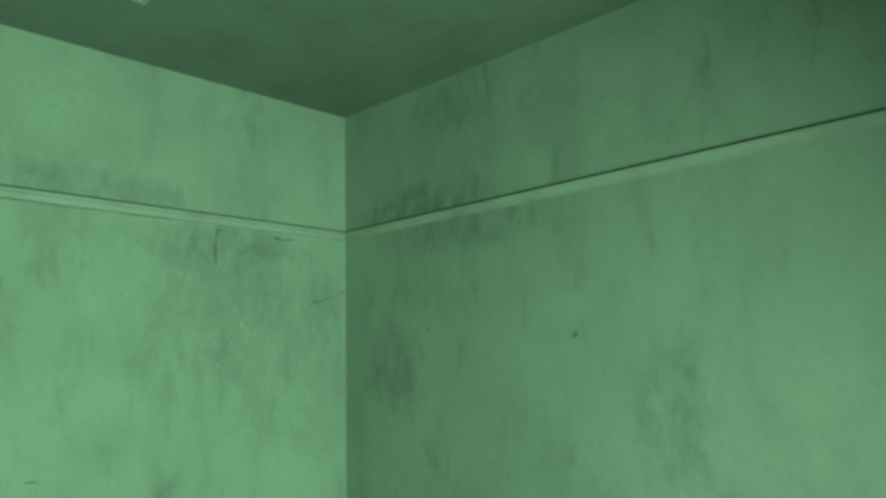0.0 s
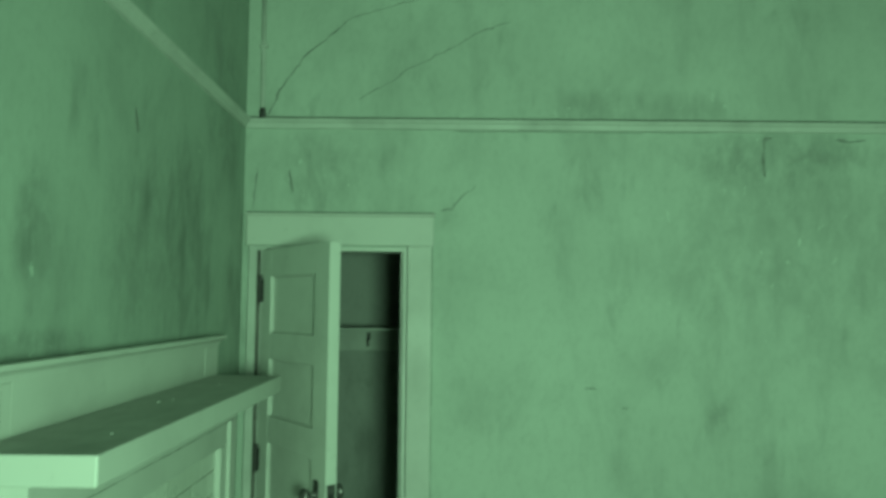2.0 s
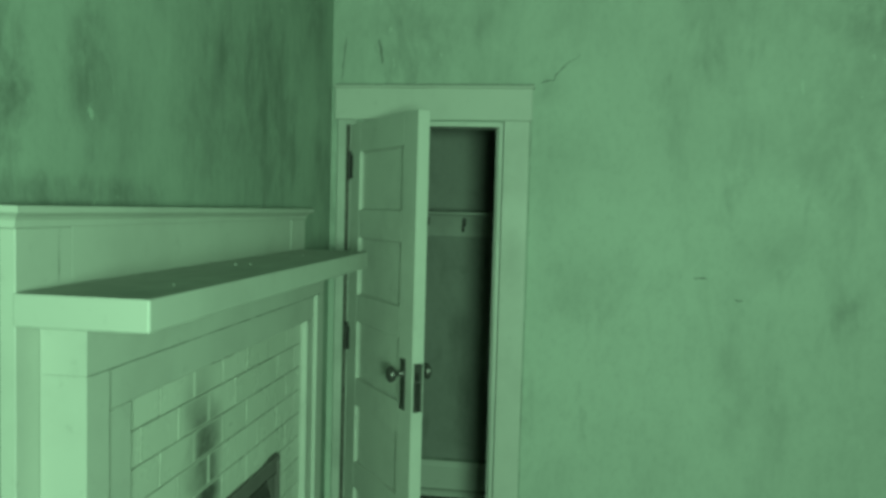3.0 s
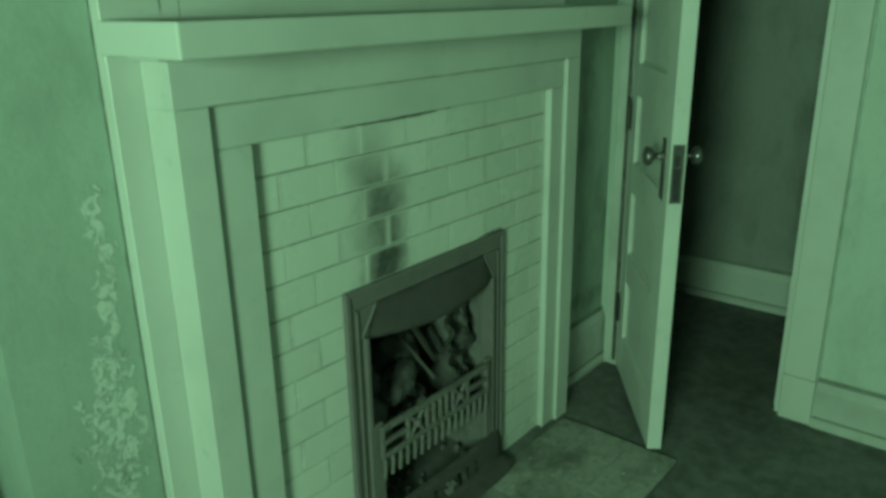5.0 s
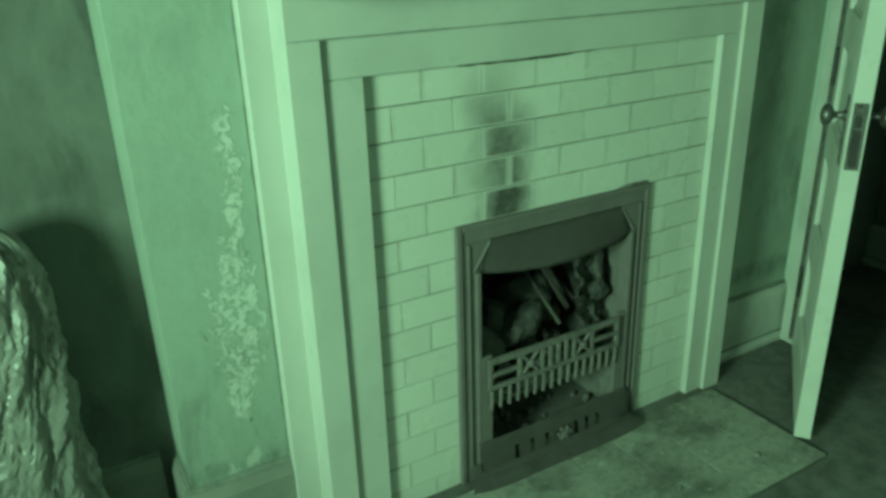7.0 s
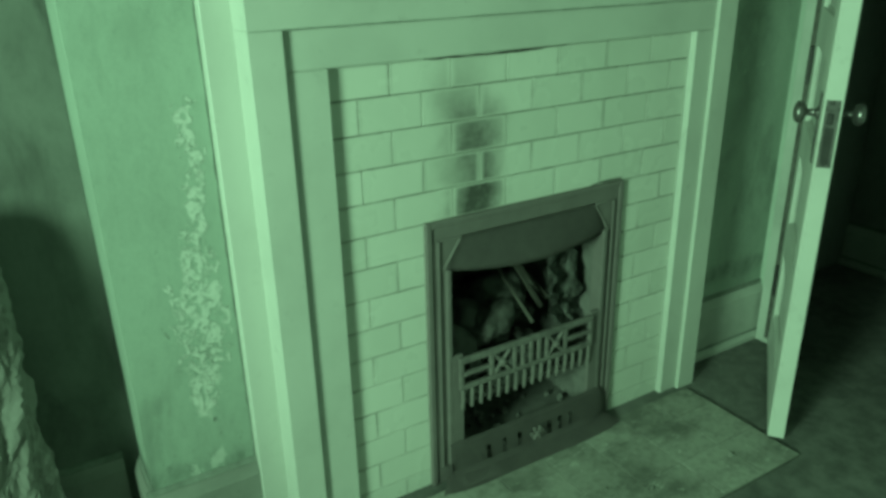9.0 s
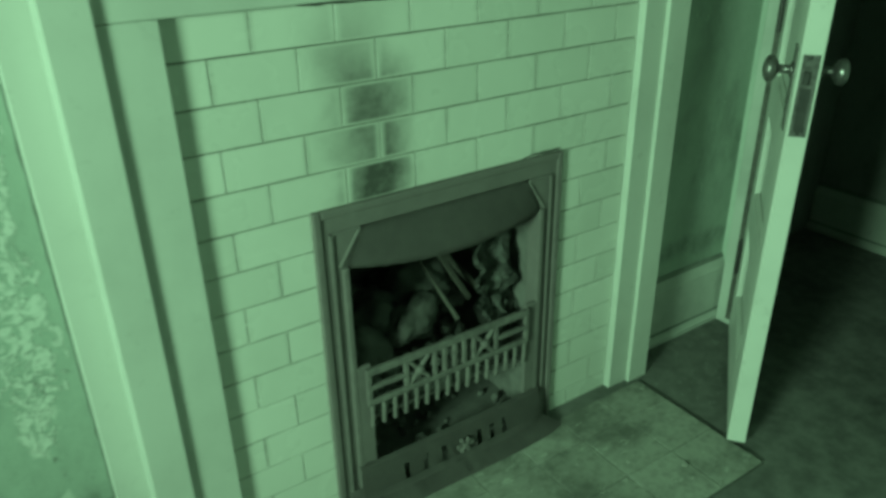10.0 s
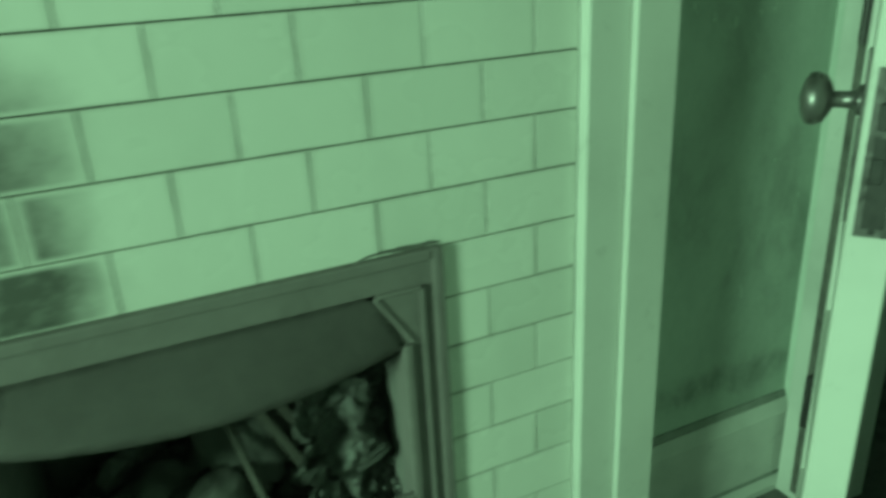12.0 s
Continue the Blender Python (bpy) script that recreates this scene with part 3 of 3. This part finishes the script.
for k in range(9):
    part("bottom_bar", boxes((-0.21, 0.20, 0.03 + k * 0.034, 0.044 + k * 0.034, 0.188, 0.200)), IRON, grate)


# rubbish left in the grate
def crumple(bm, center, size, seed, amp, nu=22, nv=18, tilt=0.0, lean=0.0):
    rnd = Vector((seed * 3.1, seed * 1.7, seed * 0.9))
    rows = []
    turn = Euler((lean, 0, tilt)).to_matrix()
    for j in range(nv + 1):
        row = []
        for i in range(nu + 1):
            p = Vector(((i / nu - 0.5) * size[0], 0, (j / nv - 0.5) * size[1]))
            q = p * 16 + rnd
            d = amp * (noise.noise(q) * 0.9 + 0.6 * abs(noise.noise(q * 2.3)) + 0.35 * abs(noise.noise(q * 5.1)))
            e = amp * 0.7 * noise.noise(q * 1.4 + Vector((9, 1, 4)))
            row.append(bm.verts.new(Vector(center) + turn @ (p + Vector((e, d, e * 0.8)))))
        rows.append(row)
    for a, b in zip(rows, rows[1:]):
        for i in range(nu):
            bm.faces.new((a[i], a[i + 1], b[i + 1], b[i]))
    bmesh.ops.solidify(bm, geom=bm.faces[:], thickness=0.0015)
    return bm


bm = crumple(bmesh.new(), (0.190, 0.050, 0.455), (0.18, 0.38), 3, 0.045, 44, 66, tilt=0.38, lean=-0.10)
tagged(part("plastic_wrapper", bm, FILM), "crumpled glossy plastic wrapper stuffed into the grate", "rubbish")


def wad(center, r, seed, squash=0.8):
    """A crushed ball of paper."""
    bm = bmesh.new()
    bmesh.ops.create_icosphere(bm, subdivisions=4, radius=1)
    for v in bm.verts:
        q = v.co * 1.8 + Vector((seed, seed * 0.7, 0))
        k = 1 + 0.26 * noise.noise(q) - 0.16 * abs(noise.noise(q * 2.1)) - 0.08 * abs(noise.noise(q * 4.7))
        v.co = Vector(center) + Vector((v.co.x * r * k, v.co.y * r * k, v.co.z * r * k * squash))
    return bm


for c, r, sd in (((-0.165, 0.12, 0.325), 0.070, 1.3), ((-0.085, 0.17, 0.345), 0.080, 4.1), ((0.045, 0.21, 0.395), 0.090, 7.7)):
    tagged(part("paper_wad", wad(c, r, sd), PAPER, smooth=True), "dusty wad of crushed paper in the grate", "rubbish", "paper wads in the grate")
bm = wad((0, 0, 0), 0.052, 2.6, 0.85)
bmesh.ops.transform(bm, matrix=pose(-0.030, 0.105, 0.372, 8, -14, 28) @ Matrix.Diagonal((1.75, 0.95, 1.0, 1.0)), verts=bm.verts[:])
tagged(part("log", bm, CHAR, smooth=True), "short charred log lying among paper in the grate", "log")
bm = rod(bmesh.new(), (0.055, 0.045, 0.36), (0.005, 0.20, 0.53), 0.006, 0.004, 10)
tagged(part("stick", bm, WOOD), "dry stick leaning against the firebox back", "stick", "sticks in the grate")
bm = boxes((-0.007, 0.007, -0.003, 0.003, -0.12, 0.12), bevel=0.001)
lath = tagged(part("lath", bm, WOOD), "split wooden lath leaning in the grate", "stick", "sticks in the grate")
lath.matrix_world = pose(0.075, 0.13, 0.47 * TALL, -18, -24, 12)
bm = boxes((-0.008, 0.008, -0.003, 0.003, -0.10, 0.10), bevel=0.001)
lath = tagged(part("lath", bm, WOOD), "split wooden lath leaning in the grate", "stick", "sticks in the grate")
lath.matrix_world = pose(0.115, 0.16, 0.45 * TALL, -22, -33, 5)


def rubble(bm, spots, seed):
    rng = random.Random(seed)
    for x0, x1, y0, y1, z, count, r0, r1 in spots:
        for _ in range(count):
            r = rng.uniform(r0, r1)
            m = Matrix.LocRotScale((rng.uniform(x0, x1), rng.uniform(y0, y1), z + r * 0.5), Euler((rng.uniform(0, 3), rng.uniform(0, 3), rng.uniform(0, 3))),
                                   (r, r * rng.uniform(0.6, 1.2), r * rng.uniform(0.4, 0.9)))
            bmesh.ops.create_icosphere(bm, subdivisions=1, radius=1, matrix=m)
    return bm


tagged(part("ash_and_rubble", rubble(bmesh.new(), ((-0.21, 0.2, 0.03, 0.34, 0.20, 60, 0.014, 0.036), (-0.20, 0.12, 0.05, 0.34, 0.235, 45, 0.016, 0.034), (-0.22, 0.22, 0.20, 0.38, 0.28, 60, 0.02, 0.04), (-0.20, 0.22, 0.28, 0.39, 0.335, 40, 0.02, 0.04)), 4), ASH),
       "grey ash, coals and rubble heaped in the grate", "ash", kind="stuff")
tagged(part("fallen_ash", rubble(bmesh.new(), ((-0.22, 0.22, 0.0, 0.25, 0.03, 70, 0.006, 0.017),), 9), SOOT), "ash and cinders fallen under the grate", "ash", kind="stuff")

# ---- the closet door, standing ajar ----
door = thing("door_1", (1.085, -0.05, 0.008), "white-painted five-panel closet door standing half open", "door", kind="structure")
HINGE, TIP = Vector((1.076, -0.010, 0)), Vector((0.601, -0.364, 0))
LEN = (TIP - HINGE).length
along = (TIP - HINGE).normalized()
away = Vector((-along.y, along.x, 0))  # from the panelled face into the thickness
if away.x < 0:
    away = -away
DOOR = Matrix(((along.x, away.x, 0, HINGE.x), (along.y, away.y, 0, HINGE.y), (0, 0, 1, 0), (0, 0, 0, 1)))


def door_part(name, bm, material, parent=None, label="", smooth=False):
    bmesh.ops.transform(bm, matrix=DOOR, verts=bm.verts[:])
    return part(name, bm, material, parent or door, label, smooth)


TH, DT, DB = 0.044, 1.804, 0.018
S0, S1 = 0.092, LEN - 0.112
door_part("stile", boxes((0.0, S0, 0, TH, DB, DT), bevel=0.002), PAINT_DOOR)
door_part("stile", boxes((S1, LEN, 0, TH, DB, DT), bevel=0.002), PAINT_DOOR)
panel_z = [0.166 + k * 0.3265 for k in range(5)]
edges = [DB] + [v for z in panel_z for v in (z, z + 0.222)] + [DT]
for z0, z1 in zip(edges[::2], edges[1::2]):
    door_part("rail", boxes((S0 + 0.0005, S1 - 0.0005, 0.0005, TH - 0.0005, z0, z1)), PAINT_DOOR)
for z in panel_z:
    leaf_panel = door_part("panel", boxes((S0, S1, 0.016, TH - 0.016, z, z + 0.222)), PAINT_DOOR)
    bm = bmesh.new()
    for x0, x1, z0, z1 in ((S0, S0 + 0.007, z, z + 0.222), (S1 - 0.007, S1, z, z + 0.222), (S0 + 0.007, S1 - 0.007, z, z + 0.007), (S0 + 0.007, S1 - 0.007, z + 0.215, z + 0.222)):
        box(bm, x0, x1, 0.009, 0.0158, z0, z1, bevel=0.003, seg=1)
    door_part("panel_moulding", bm, PAINT_DOOR, leaf_panel)
PX = LEN - 0.070
for side, y0, y1 in ((-1, -0.003, 0.0), (1, TH, TH + 0.003)):
    plate = door_part("lock_plate", boxes((PX - 0.020, PX + 0.020, y0, y1, 0.802, 0.976), bevel=0.001), STEEL, None, "tarnished long metal lock plate")
    face = y0 if side < 0 else y1
    knob = lathe(bmesh.new(), (PX, face, 0.926), (0, side, 0), [(0, 0.016), (0.004, 0.015), (0.006, 0.009), (0.026, 0.0085), (0.029, 0.016), (0.034, 0.024), (0.043, 0.0275), (0.050, 0.026), (0.055, 0.018), (0.058, 0.006)], 28)
    door_part("knob", knob, STEEL, plate, "tarnished round metal knob", True)
    door_part("keyhole", rod(bmesh.new(), (PX, face, 0.862), (PX, face + side * 0.001, 0.862), 0.006, seg=12), DARK_METAL, plate)
lock = bmesh.new()
box(lock, LEN, LEN + 0.002, 0.006, TH - 0.006, 0.806, 0.970)
lock_face = door_part("lock_face", lock, STEEL, None, "worn steel lock face on the door edge")
door_part("lock_inset", boxes((LEN + 0.0021, LEN + 0.0026, 0.012, TH - 0.012, 0.815, 0.905), bevel=0.0), DARK_METAL, lock_face)
for z in (0.812, 0.964):
    door_part("screw", rod(bmesh.new(), (LEN + 0.0018, TH / 2, z), (LEN + 0.0026, TH / 2, z), 0.0035, seg=10), DARK_METAL, lock_face)
lb = boxes((LEN + 0.002, LEN + 0.010, 0.012, 0.024, 0.913, 0.938), (LEN + 0.0021, LEN + 0.003, 0.012, 0.024, 0.86, 0.885), bevel=0.001)
door_part("latch", lb, DARK_METAL, lock_face)
for z in (0.245, 0.965, 1.640):
    bm = rod(bmesh.new(), (-0.004, -0.006, z - 0.050), (-0.004, -0.006, z + 0.050), 0.0075, seg=12)
    box(bm, -0.022, 0.020, -0.002, 0.001, z - 0.046, z + 0.046)
    bmesh.ops.create_uvsphere(bm, u_segments=10, v_segments=6, radius=0.008, matrix=pose(-0.004, -0.006, z + 0.054))
    door_part("hinge", bm, DARK_METAL, None, "dark iron butt hinge")

# ---- inside the closet ----
shelf = thing("closet_shelf", (1.85, -0.27, 1.45), "pale wooden closet shelf on a wall batten", "shelf")
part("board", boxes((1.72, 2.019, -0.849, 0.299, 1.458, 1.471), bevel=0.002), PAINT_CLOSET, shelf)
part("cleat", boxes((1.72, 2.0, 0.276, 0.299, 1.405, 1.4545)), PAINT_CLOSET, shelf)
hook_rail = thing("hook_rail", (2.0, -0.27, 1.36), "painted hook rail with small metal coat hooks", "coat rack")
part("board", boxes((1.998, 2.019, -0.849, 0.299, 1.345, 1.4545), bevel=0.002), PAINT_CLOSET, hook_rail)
for y in (-0.56, -0.37, -0.178, 0.018, 0.21):
    bm = rod(bmesh.new(), (1.998, y, 1.425), (1.965, y, 1.415), 0.004, seg=8)
    rod(bm, (1.965, y, 1.415), (1.955, y, 1.392), 0.004, seg=8)
    rod(bm, (1.955, y, 1.392), (1.962, y, 1.378), 0.004, seg=8)
    bmesh.ops.create_uvsphere(bm, u_segments=8, v_segments=6, radius=0.007, matrix=pose(1.963, y, 1.377))
    box(bm, 1.994, 1.998, y - 0.010, y + 0.010, 1.40, 1.44)
    part("hook", bm, DARK_METAL, hook_rail)

# ---- a bundle wrapped in plastic film, standing by the recess ----
def bundle():
    """An upright roll with a slumped, creased skin."""
    bm = bmesh.new()
    seg, rows = 110, 100
    rings = []
    for j in range(rows + 1):
        v = j / rows
        z = 0.88 * v
        ring = []
        for i in range(seg):
            a = 2 * math.pi * i / seg
            r = 0.116 * (1 - 0.20 * v) * (1 - max(0.0, (v - 0.86) / 0.14) ** 2.5 * 0.75)
            q = Vector((math.cos(a) * 2.2, math.sin(a) * 2.2, z * 3.2))
            fold = Vector((q.x * 0.8, q.y * 0.8, z * 13 - 3.5 * math.cos(a) - 2.0 * math.sin(a)))
            crease = 0.020 * noise.noise(q * 1.1) + 0.024 * abs(noise.noise(fold)) + 0.014 * abs(noise.noise(fold * 2.3 + q)) + 0.004 * abs(noise.noise(q * 9.0))
            ring.append(bm.verts.new((-1.282 + (r + crease) * math.cos(a), 0.155 + (r + crease) * 0.7 * math.sin(a), z + 0.02 * noise.noise(q * 2))))
        rings.append(ring)
    for v in rings[0]:
        v.co.z = 0.0
    for a, b in zip(rings, rings[1:]):
        for i in range(seg):
            bm.faces.new((a[i], a[(i + 1) % seg], b[(i + 1) % seg], b[i]))
    bm.faces.new(rings[0][::-1])
    bm.faces.new(rings[-1])
    return bm


tagged(part("wrapped_roll", bundle(), PLASTIC), "upright roll wrapped in creased glossy plastic film", "roll")


# ---- cracks, scuffs and specks in the plaster ----
def crack(name, wall, spots, plane, at, width, material=CRACK_AND_SHADE, seed=1, rough=0.006):
    """A ragged thin seam. plane 'x': spots are (y, z) on the wall x = at; plane 'y': (x, z) on y = at."""
    rng = random.Random(seed)
    pts = []
    for (a0, b0), (a1, b1) in zip(spots, spots[1:]):
        k = max(3, int(math.hypot(a1 - a0, b1 - b0) / 0.02))
        for i in range(k):
            t = i / k
            pts.append((a0 + (a1 - a0) * t + rng.uniform(-rough, rough), b0 + (b1 - b0) * t + rng.uniform(-rough, rough)))
    pts.append(spots[-1])
    bm = bmesh.new()
    rows = []
    for i, (a, b) in enumerate(pts):
        a2, b2 = pts[min(i + 1, len(pts) - 1)]
        a1, b1 = pts[max(i - 1, 0)]
        d = Vector((a2 - a1, b2 - b1)).normalized()
        w = width * rng.uniform(0.25, 0.85) * (0.35 if i in (0, len(pts) - 1) else 1)
        row = []
        for s in (-1, 1):
            p, q = a - s * d.y * w / 2, b + s * d.x * w / 2
            row.append(bm.verts.new((at, p, q) if plane == "x" else (p, at, q)))
        rows.append(row)
    for r, s in zip(rows, rows[1:]):
        bm.faces.new((r[0], r[1], s[1], s[0]))
    return part(name, bm, material, wall)


FX = WX - 0.0015
crack("gap", mantel, [(-0.30, TOP - 0.002), (-0.16, TOP - 0.006), (-0.05, TOP - 0.005), (0.10, TOP - 0.002)], "y", -0.0015, 0.009, GROUT_AND_SHADE, 31, 0.001)
crack("seam", mantel, [(-0.688, 1.1863), (-0.3, 1.1866), (0.2, 1.1862), (0.666, 1.1864)], "y", FRONT - 0.0012, 0.0035, CRACK_AND_SHADE, 38, 0.0004)
crack("gap", insert, [(0.20, IT + 0.001), (0.235, IT + 0.006), (0.27, IT + 0.004), (0.313, IT + 0.003)], "y", -0.0015, 0.010, GROUT_AND_SHADE, 37, 0.0015)
crack("gap", mantel, [(-0.7495, 0.21), (-0.7505, 0.8), (-0.7495, 1.43)], "y", WY - 0.0015, 0.006, CRACK_AND_SHADE, 32, 0.0012)
crack("gap", mantel, [(0.7175, 0.21), (0.7185, 0.8), (0.7175, 1.43)], "y", WY - 0.0015, 0.005, CRACK_AND_SHADE, 33, 0.0012)
crack("crack", mantel, [(-0.640, 1.336), (-0.6405, 1.38), (-0.639, 1.432)], "y", BACK - 0.0015, 0.003, CRACK_AND_SHADE, 34, 0.0008)
crack("crack", wall_east, [(-0.72, 1.86), (-0.721, 1.2), (-0.719, 0.6), (-0.720, 0.16)], "x", FX, 0.004, CRACK_AND_SHADE, 35, 0.001)
crack("crack", wall_east, [(-1.95, 2.318), (-1.60, 2.316), (-1.2, 2.317), (-0.8, 2.316)], "x", FX, 0.005, CRACK_AND_SHADE, 36, 0.002)
conduit = thing("conduit", (WX - 0.012, 0.014, 2.37), "thin painted conduit from the picture rail up to the ceiling", "pipe")
part("pipe", rod(bmesh.new(), (WX - 0.010, 0.014, 2.362), (WX - 0.010, 0.020, CEIL), 0.009, seg=12), PAINT_BASE, conduit, smooth=True)
part("clip", boxes((WX - 0.022, WX, 0.000, 0.030, 2.665, 2.683), bevel=0.002), PAINT_BASE, conduit)
part("joint", lathe(bmesh.new(), (WX - 0.010, 0.014, 2.362), (0, 0, 1), [(0, 0.012), (0.02, 0.014), (0.04, 0.012), (0.045, 0.009)], 16), DARK_METAL, conduit)
crack("crack", wall_east, [(-0.40, 2.45), (-0.63, 2.59), (-0.91, 2.74), (-1.05, 2.79)], "x", FX, 0.006, seed=52)
crack("crack", wall_east, [(-0.36, 2.80), (-0.48, 2.84), (-0.68, 2.90)], "x", FX, 0.006, seed=53)
crack("crack", wall_east, [(0.028, 2.15), (0.040, 2.06), (0.048, 1.98)], "x", FX, 0.008, seed=54, rough=0.004)
crack("crack", wall_east, [(-0.002, 2.37), (-0.06, 2.49), (-0.15, 2.62), (-0.25, 2.71), (-0.36, 2.80)], "x", FX, 0.009, seed=3)
crack("crack", wall_east, [(-0.755, 1.972), (-0.80, 1.985), (-0.84, 2.04), (-0.90, 2.085)], "x", FX, 0.008, seed=5)
crack("crack", wall_east, [(-0.105, 2.14), (-0.112, 2.09), (-0.120, 2.05)], "x", FX, 0.016, seed=6, rough=0.004)
crack("crack", wall_east, [(-2.17, 2.300), (-2.135, 2.295), (-2.130, 2.20), (-2.138, 2.13)], "x", FX, 0.018, seed=7, rough=0.003)
crack("crack", wall_east, [(-2.44, 2.292), (-2.51, 2.285), (-2.57, 2.292)], "x", FX, 0.020, seed=8, rough=0.003)
crack("crack", wall_east, [(-2.90, 2.05), (-2.81, 2.015), (-2.69, 1.975), (-2.67, 1.965)], "x", FX, 0.010, seed=9)
crack("nail_scar", wall_east, [(-1.36, 1.250), (-1.41, 1.248)], "x", FX, 0.012, seed=10, rough=0.002)
crack("nail_scar", wall_east, [(-1.515, 1.172), (-1.545, 1.169)], "x", FX, 0.009, seed=11, rough=0.002)
crack("speck", wall_south, [(-0.345, 1.745), (-0.37, 1.762)], "y", SY + 0.0015, 0.022, seed=12, rough=0.002)
crack("speck", wall_south, [(0.48, 1.81), (0.495, 1.83)], "y", SY + 0.0015, 0.018, seed=13, rough=0.002)
# thin pale ribbon for a thread of cobweb
crack("cobweb_thread", wall_south, [(0.40, 2.36), (0.46, 2.22), (0.53, 2.06)], "y", SY + 0.0015, 0.006, COBWEB, 41, 0.001)
crack("crack", wall_north, [(0.0, 2.05), (-0.02, 2.11)], "y", WY - 0.0015, 0.02, seed=15, rough=0.003)

# ---- hearth tiles ----
hearth = tagged(part("hearth", boxes((-0.660, 0.618, -0.460, -0.049, 0.0, 0.005)), GROUT_AND_SHADE), "flat tiled hearth in front of the fireplace, scuffed and dirty", "hearth")
P, H = 0.154, 0.0757
meshes = {}


def piece(name, sx, sy, sz, bevel, material):
    """Shared mesh of one bevelled piece, centred on its own place."""
    key = (name, round(sx, 3), round(sy, 3), round(sz, 3))
    if key not in meshes:
        meshes[key] = mesh_of(name, boxes((-sx / 2, sx / 2, -sy / 2, sy / 2, -sz / 2, sz / 2), bevel=bevel), material)
    return meshes[key]


def lay(name, parent, x, y, z, sx, sy, sz, bevel, material):
    ob = new(name, piece(name, sx, sy, sz, bevel, material))
    ob.parent = parent
    ob.location = Vector((x, y, z * TALL)) - parent.location
    return ob


rng = random.Random(21)
xs = [-0.660, -0.616] + [-0.616 + P * k for k in range(1, 9)]
ys = [-0.460, -0.460 + P, -0.460 + 2 * P, -0.049]
for x0, x1 in zip(xs, xs[1:]):
    for y0, y1 in zip(ys, ys[1:]):
        ob = lay("hearth_tile", hearth, (x0 + x1) / 2, (y0 + y1) / 2, 0.0065 + rng.uniform(-0.0006, 0.0006), x1 - x0 - 0.002, y1 - y0 - 0.002, 0.007, 0.001, HEARTH)
        ob.rotation_euler = (rng.uniform(-0.004, 0.004), rng.uniform(-0.004, 0.004), 0)

# ---- wall tiles round the insert ----
surround = thing("tile_surround", (0, 0.01, 0), "cream glazed brick-bond tile surround with soot above the hood", "tile surround")
part("grout_bed", boxes((-0.530, -0.300, 0.006, 0.0235, 0, TOP), (0.300, 0.530, 0.006, 0.0235, 0, TOP), (-0.300, 0.300, 0.006, 0.0235, 0.735, TOP)), GROUT_AND_SHADE, surround)
ROW_TOP = 1.112
for row in range(15):
    z1 = min(ROW_TOP - row * H, TOP - 0.0005)
    z0 = max(ROW_TOP - (row + 1) * H, 0.0)
    if z1 - z0 < 0.012:
        continue
    shift = 0.5 if row % 2 == 0 else 0.0
    cuts = [-0.5295] + [c for c in ((k + shift) * P for k in range(-4, 5)) if -0.52 < c < 0.515] + [0.5295]
    for x0, x1 in zip(cuts, cuts[1:]):
        spans = [(x0, x1)]
        if z0 < 0.70:
            spans = [(x0, min(x1, -0.302)), (max(x0, 0.302), x1)]
        for a, b in spans:
            if b - a < 0.012:
                continue
            ob = lay("tile", surround, (a + b) / 2, 0.004 + rng.uniform(-0.0004, 0.0004), (z0 + z1) / 2, b - a - 0.0021, 0.008, z1 - z0 - 0.0021, 0.0006, TILE)
            ob.rotation_euler = (rng.uniform(-0.002, 0.002), 0, rng.uniform(-0.002, 0.002))

# ---- crumbs and a twig on the hearth ----
rng = random.Random(33)
bm = bmesh.new()
for _ in range(60):
    u = rng.gauss(0.12, 0.20)
    v = rng.gauss(-0.33, 0.09)
    r = rng.uniform(0.0015, 0.0055) * (1.7 if rng.random() < 0.08 else 1)
    if -0.62 < u < 0.58 and -0.45 < v < -0.12:
        bmesh.ops.create_icosphere(bm, subdivisions=1, radius=1, matrix=Matrix.LocRotScale((u, v, 0.0105 + r * 0.3), Euler((rng.uniform(0, 3), rng.uniform(0, 3), 0)), (r, r * rng.uniform(0.5, 1.4), r * 0.5)))
tagged(part("plaster_crumbs", bm, HEARTH), "crumbs of fallen plaster scattered on the hearth", "debris", kind="stuff")
bm = bmesh.new()
for _ in range(170):
    u, v, r = rng.uniform(0.64, 1.06), rng.uniform(-0.34, 0.04), rng.uniform(0.001, 0.0032)
    if v < -0.02 - (1.08 - u) * 0.72 and u > 0.66:
        continue  # under the swing of the door the floor is swept
    bmesh.ops.create_icosphere(bm, subdivisions=1, radius=1, matrix=Matrix.LocRotScale((u, v, r * 0.25), Euler((rng.uniform(0, 3), rng.uniform(0, 3), 0)), (r, r * rng.uniform(0.5, 1.4), r * 0.5)))
tagged(part("floor_crumbs", bm, CRACK_AND_SHADE), "grey crumbs and grit on the floor behind the door", "debris", kind="stuff")
bm = rod(bmesh.new(), (-0.03, -0.425, 0.0135), (0.17, -0.415, 0.0135), 0.0035, 0.0025, 8)
tagged(part("twig", bm, WOOD), "thin dark twig lying on the hearth", "twig")
bm = bmesh.new()
for u, v, r in ((-0.56, -0.12, 0.002), (-0.08, -0.03, 0.004), (-0.03, -0.05, 0.003), (0.35, -0.06, 0.003)):
    bmesh.ops.create_icosphere(bm, subdivisions=1, radius=1, matrix=Matrix.LocRotScale((u, v, 1.3325 + r * 0.3), Euler((u * 7, v * 9, 1)), (r, r * 1.3, r * 0.6)))
tagged(part("paint_flakes", bm, DUST_AND_SHADE), "a few pale paint flakes on the dusty mantel shelf", "debris", kind="stuff")
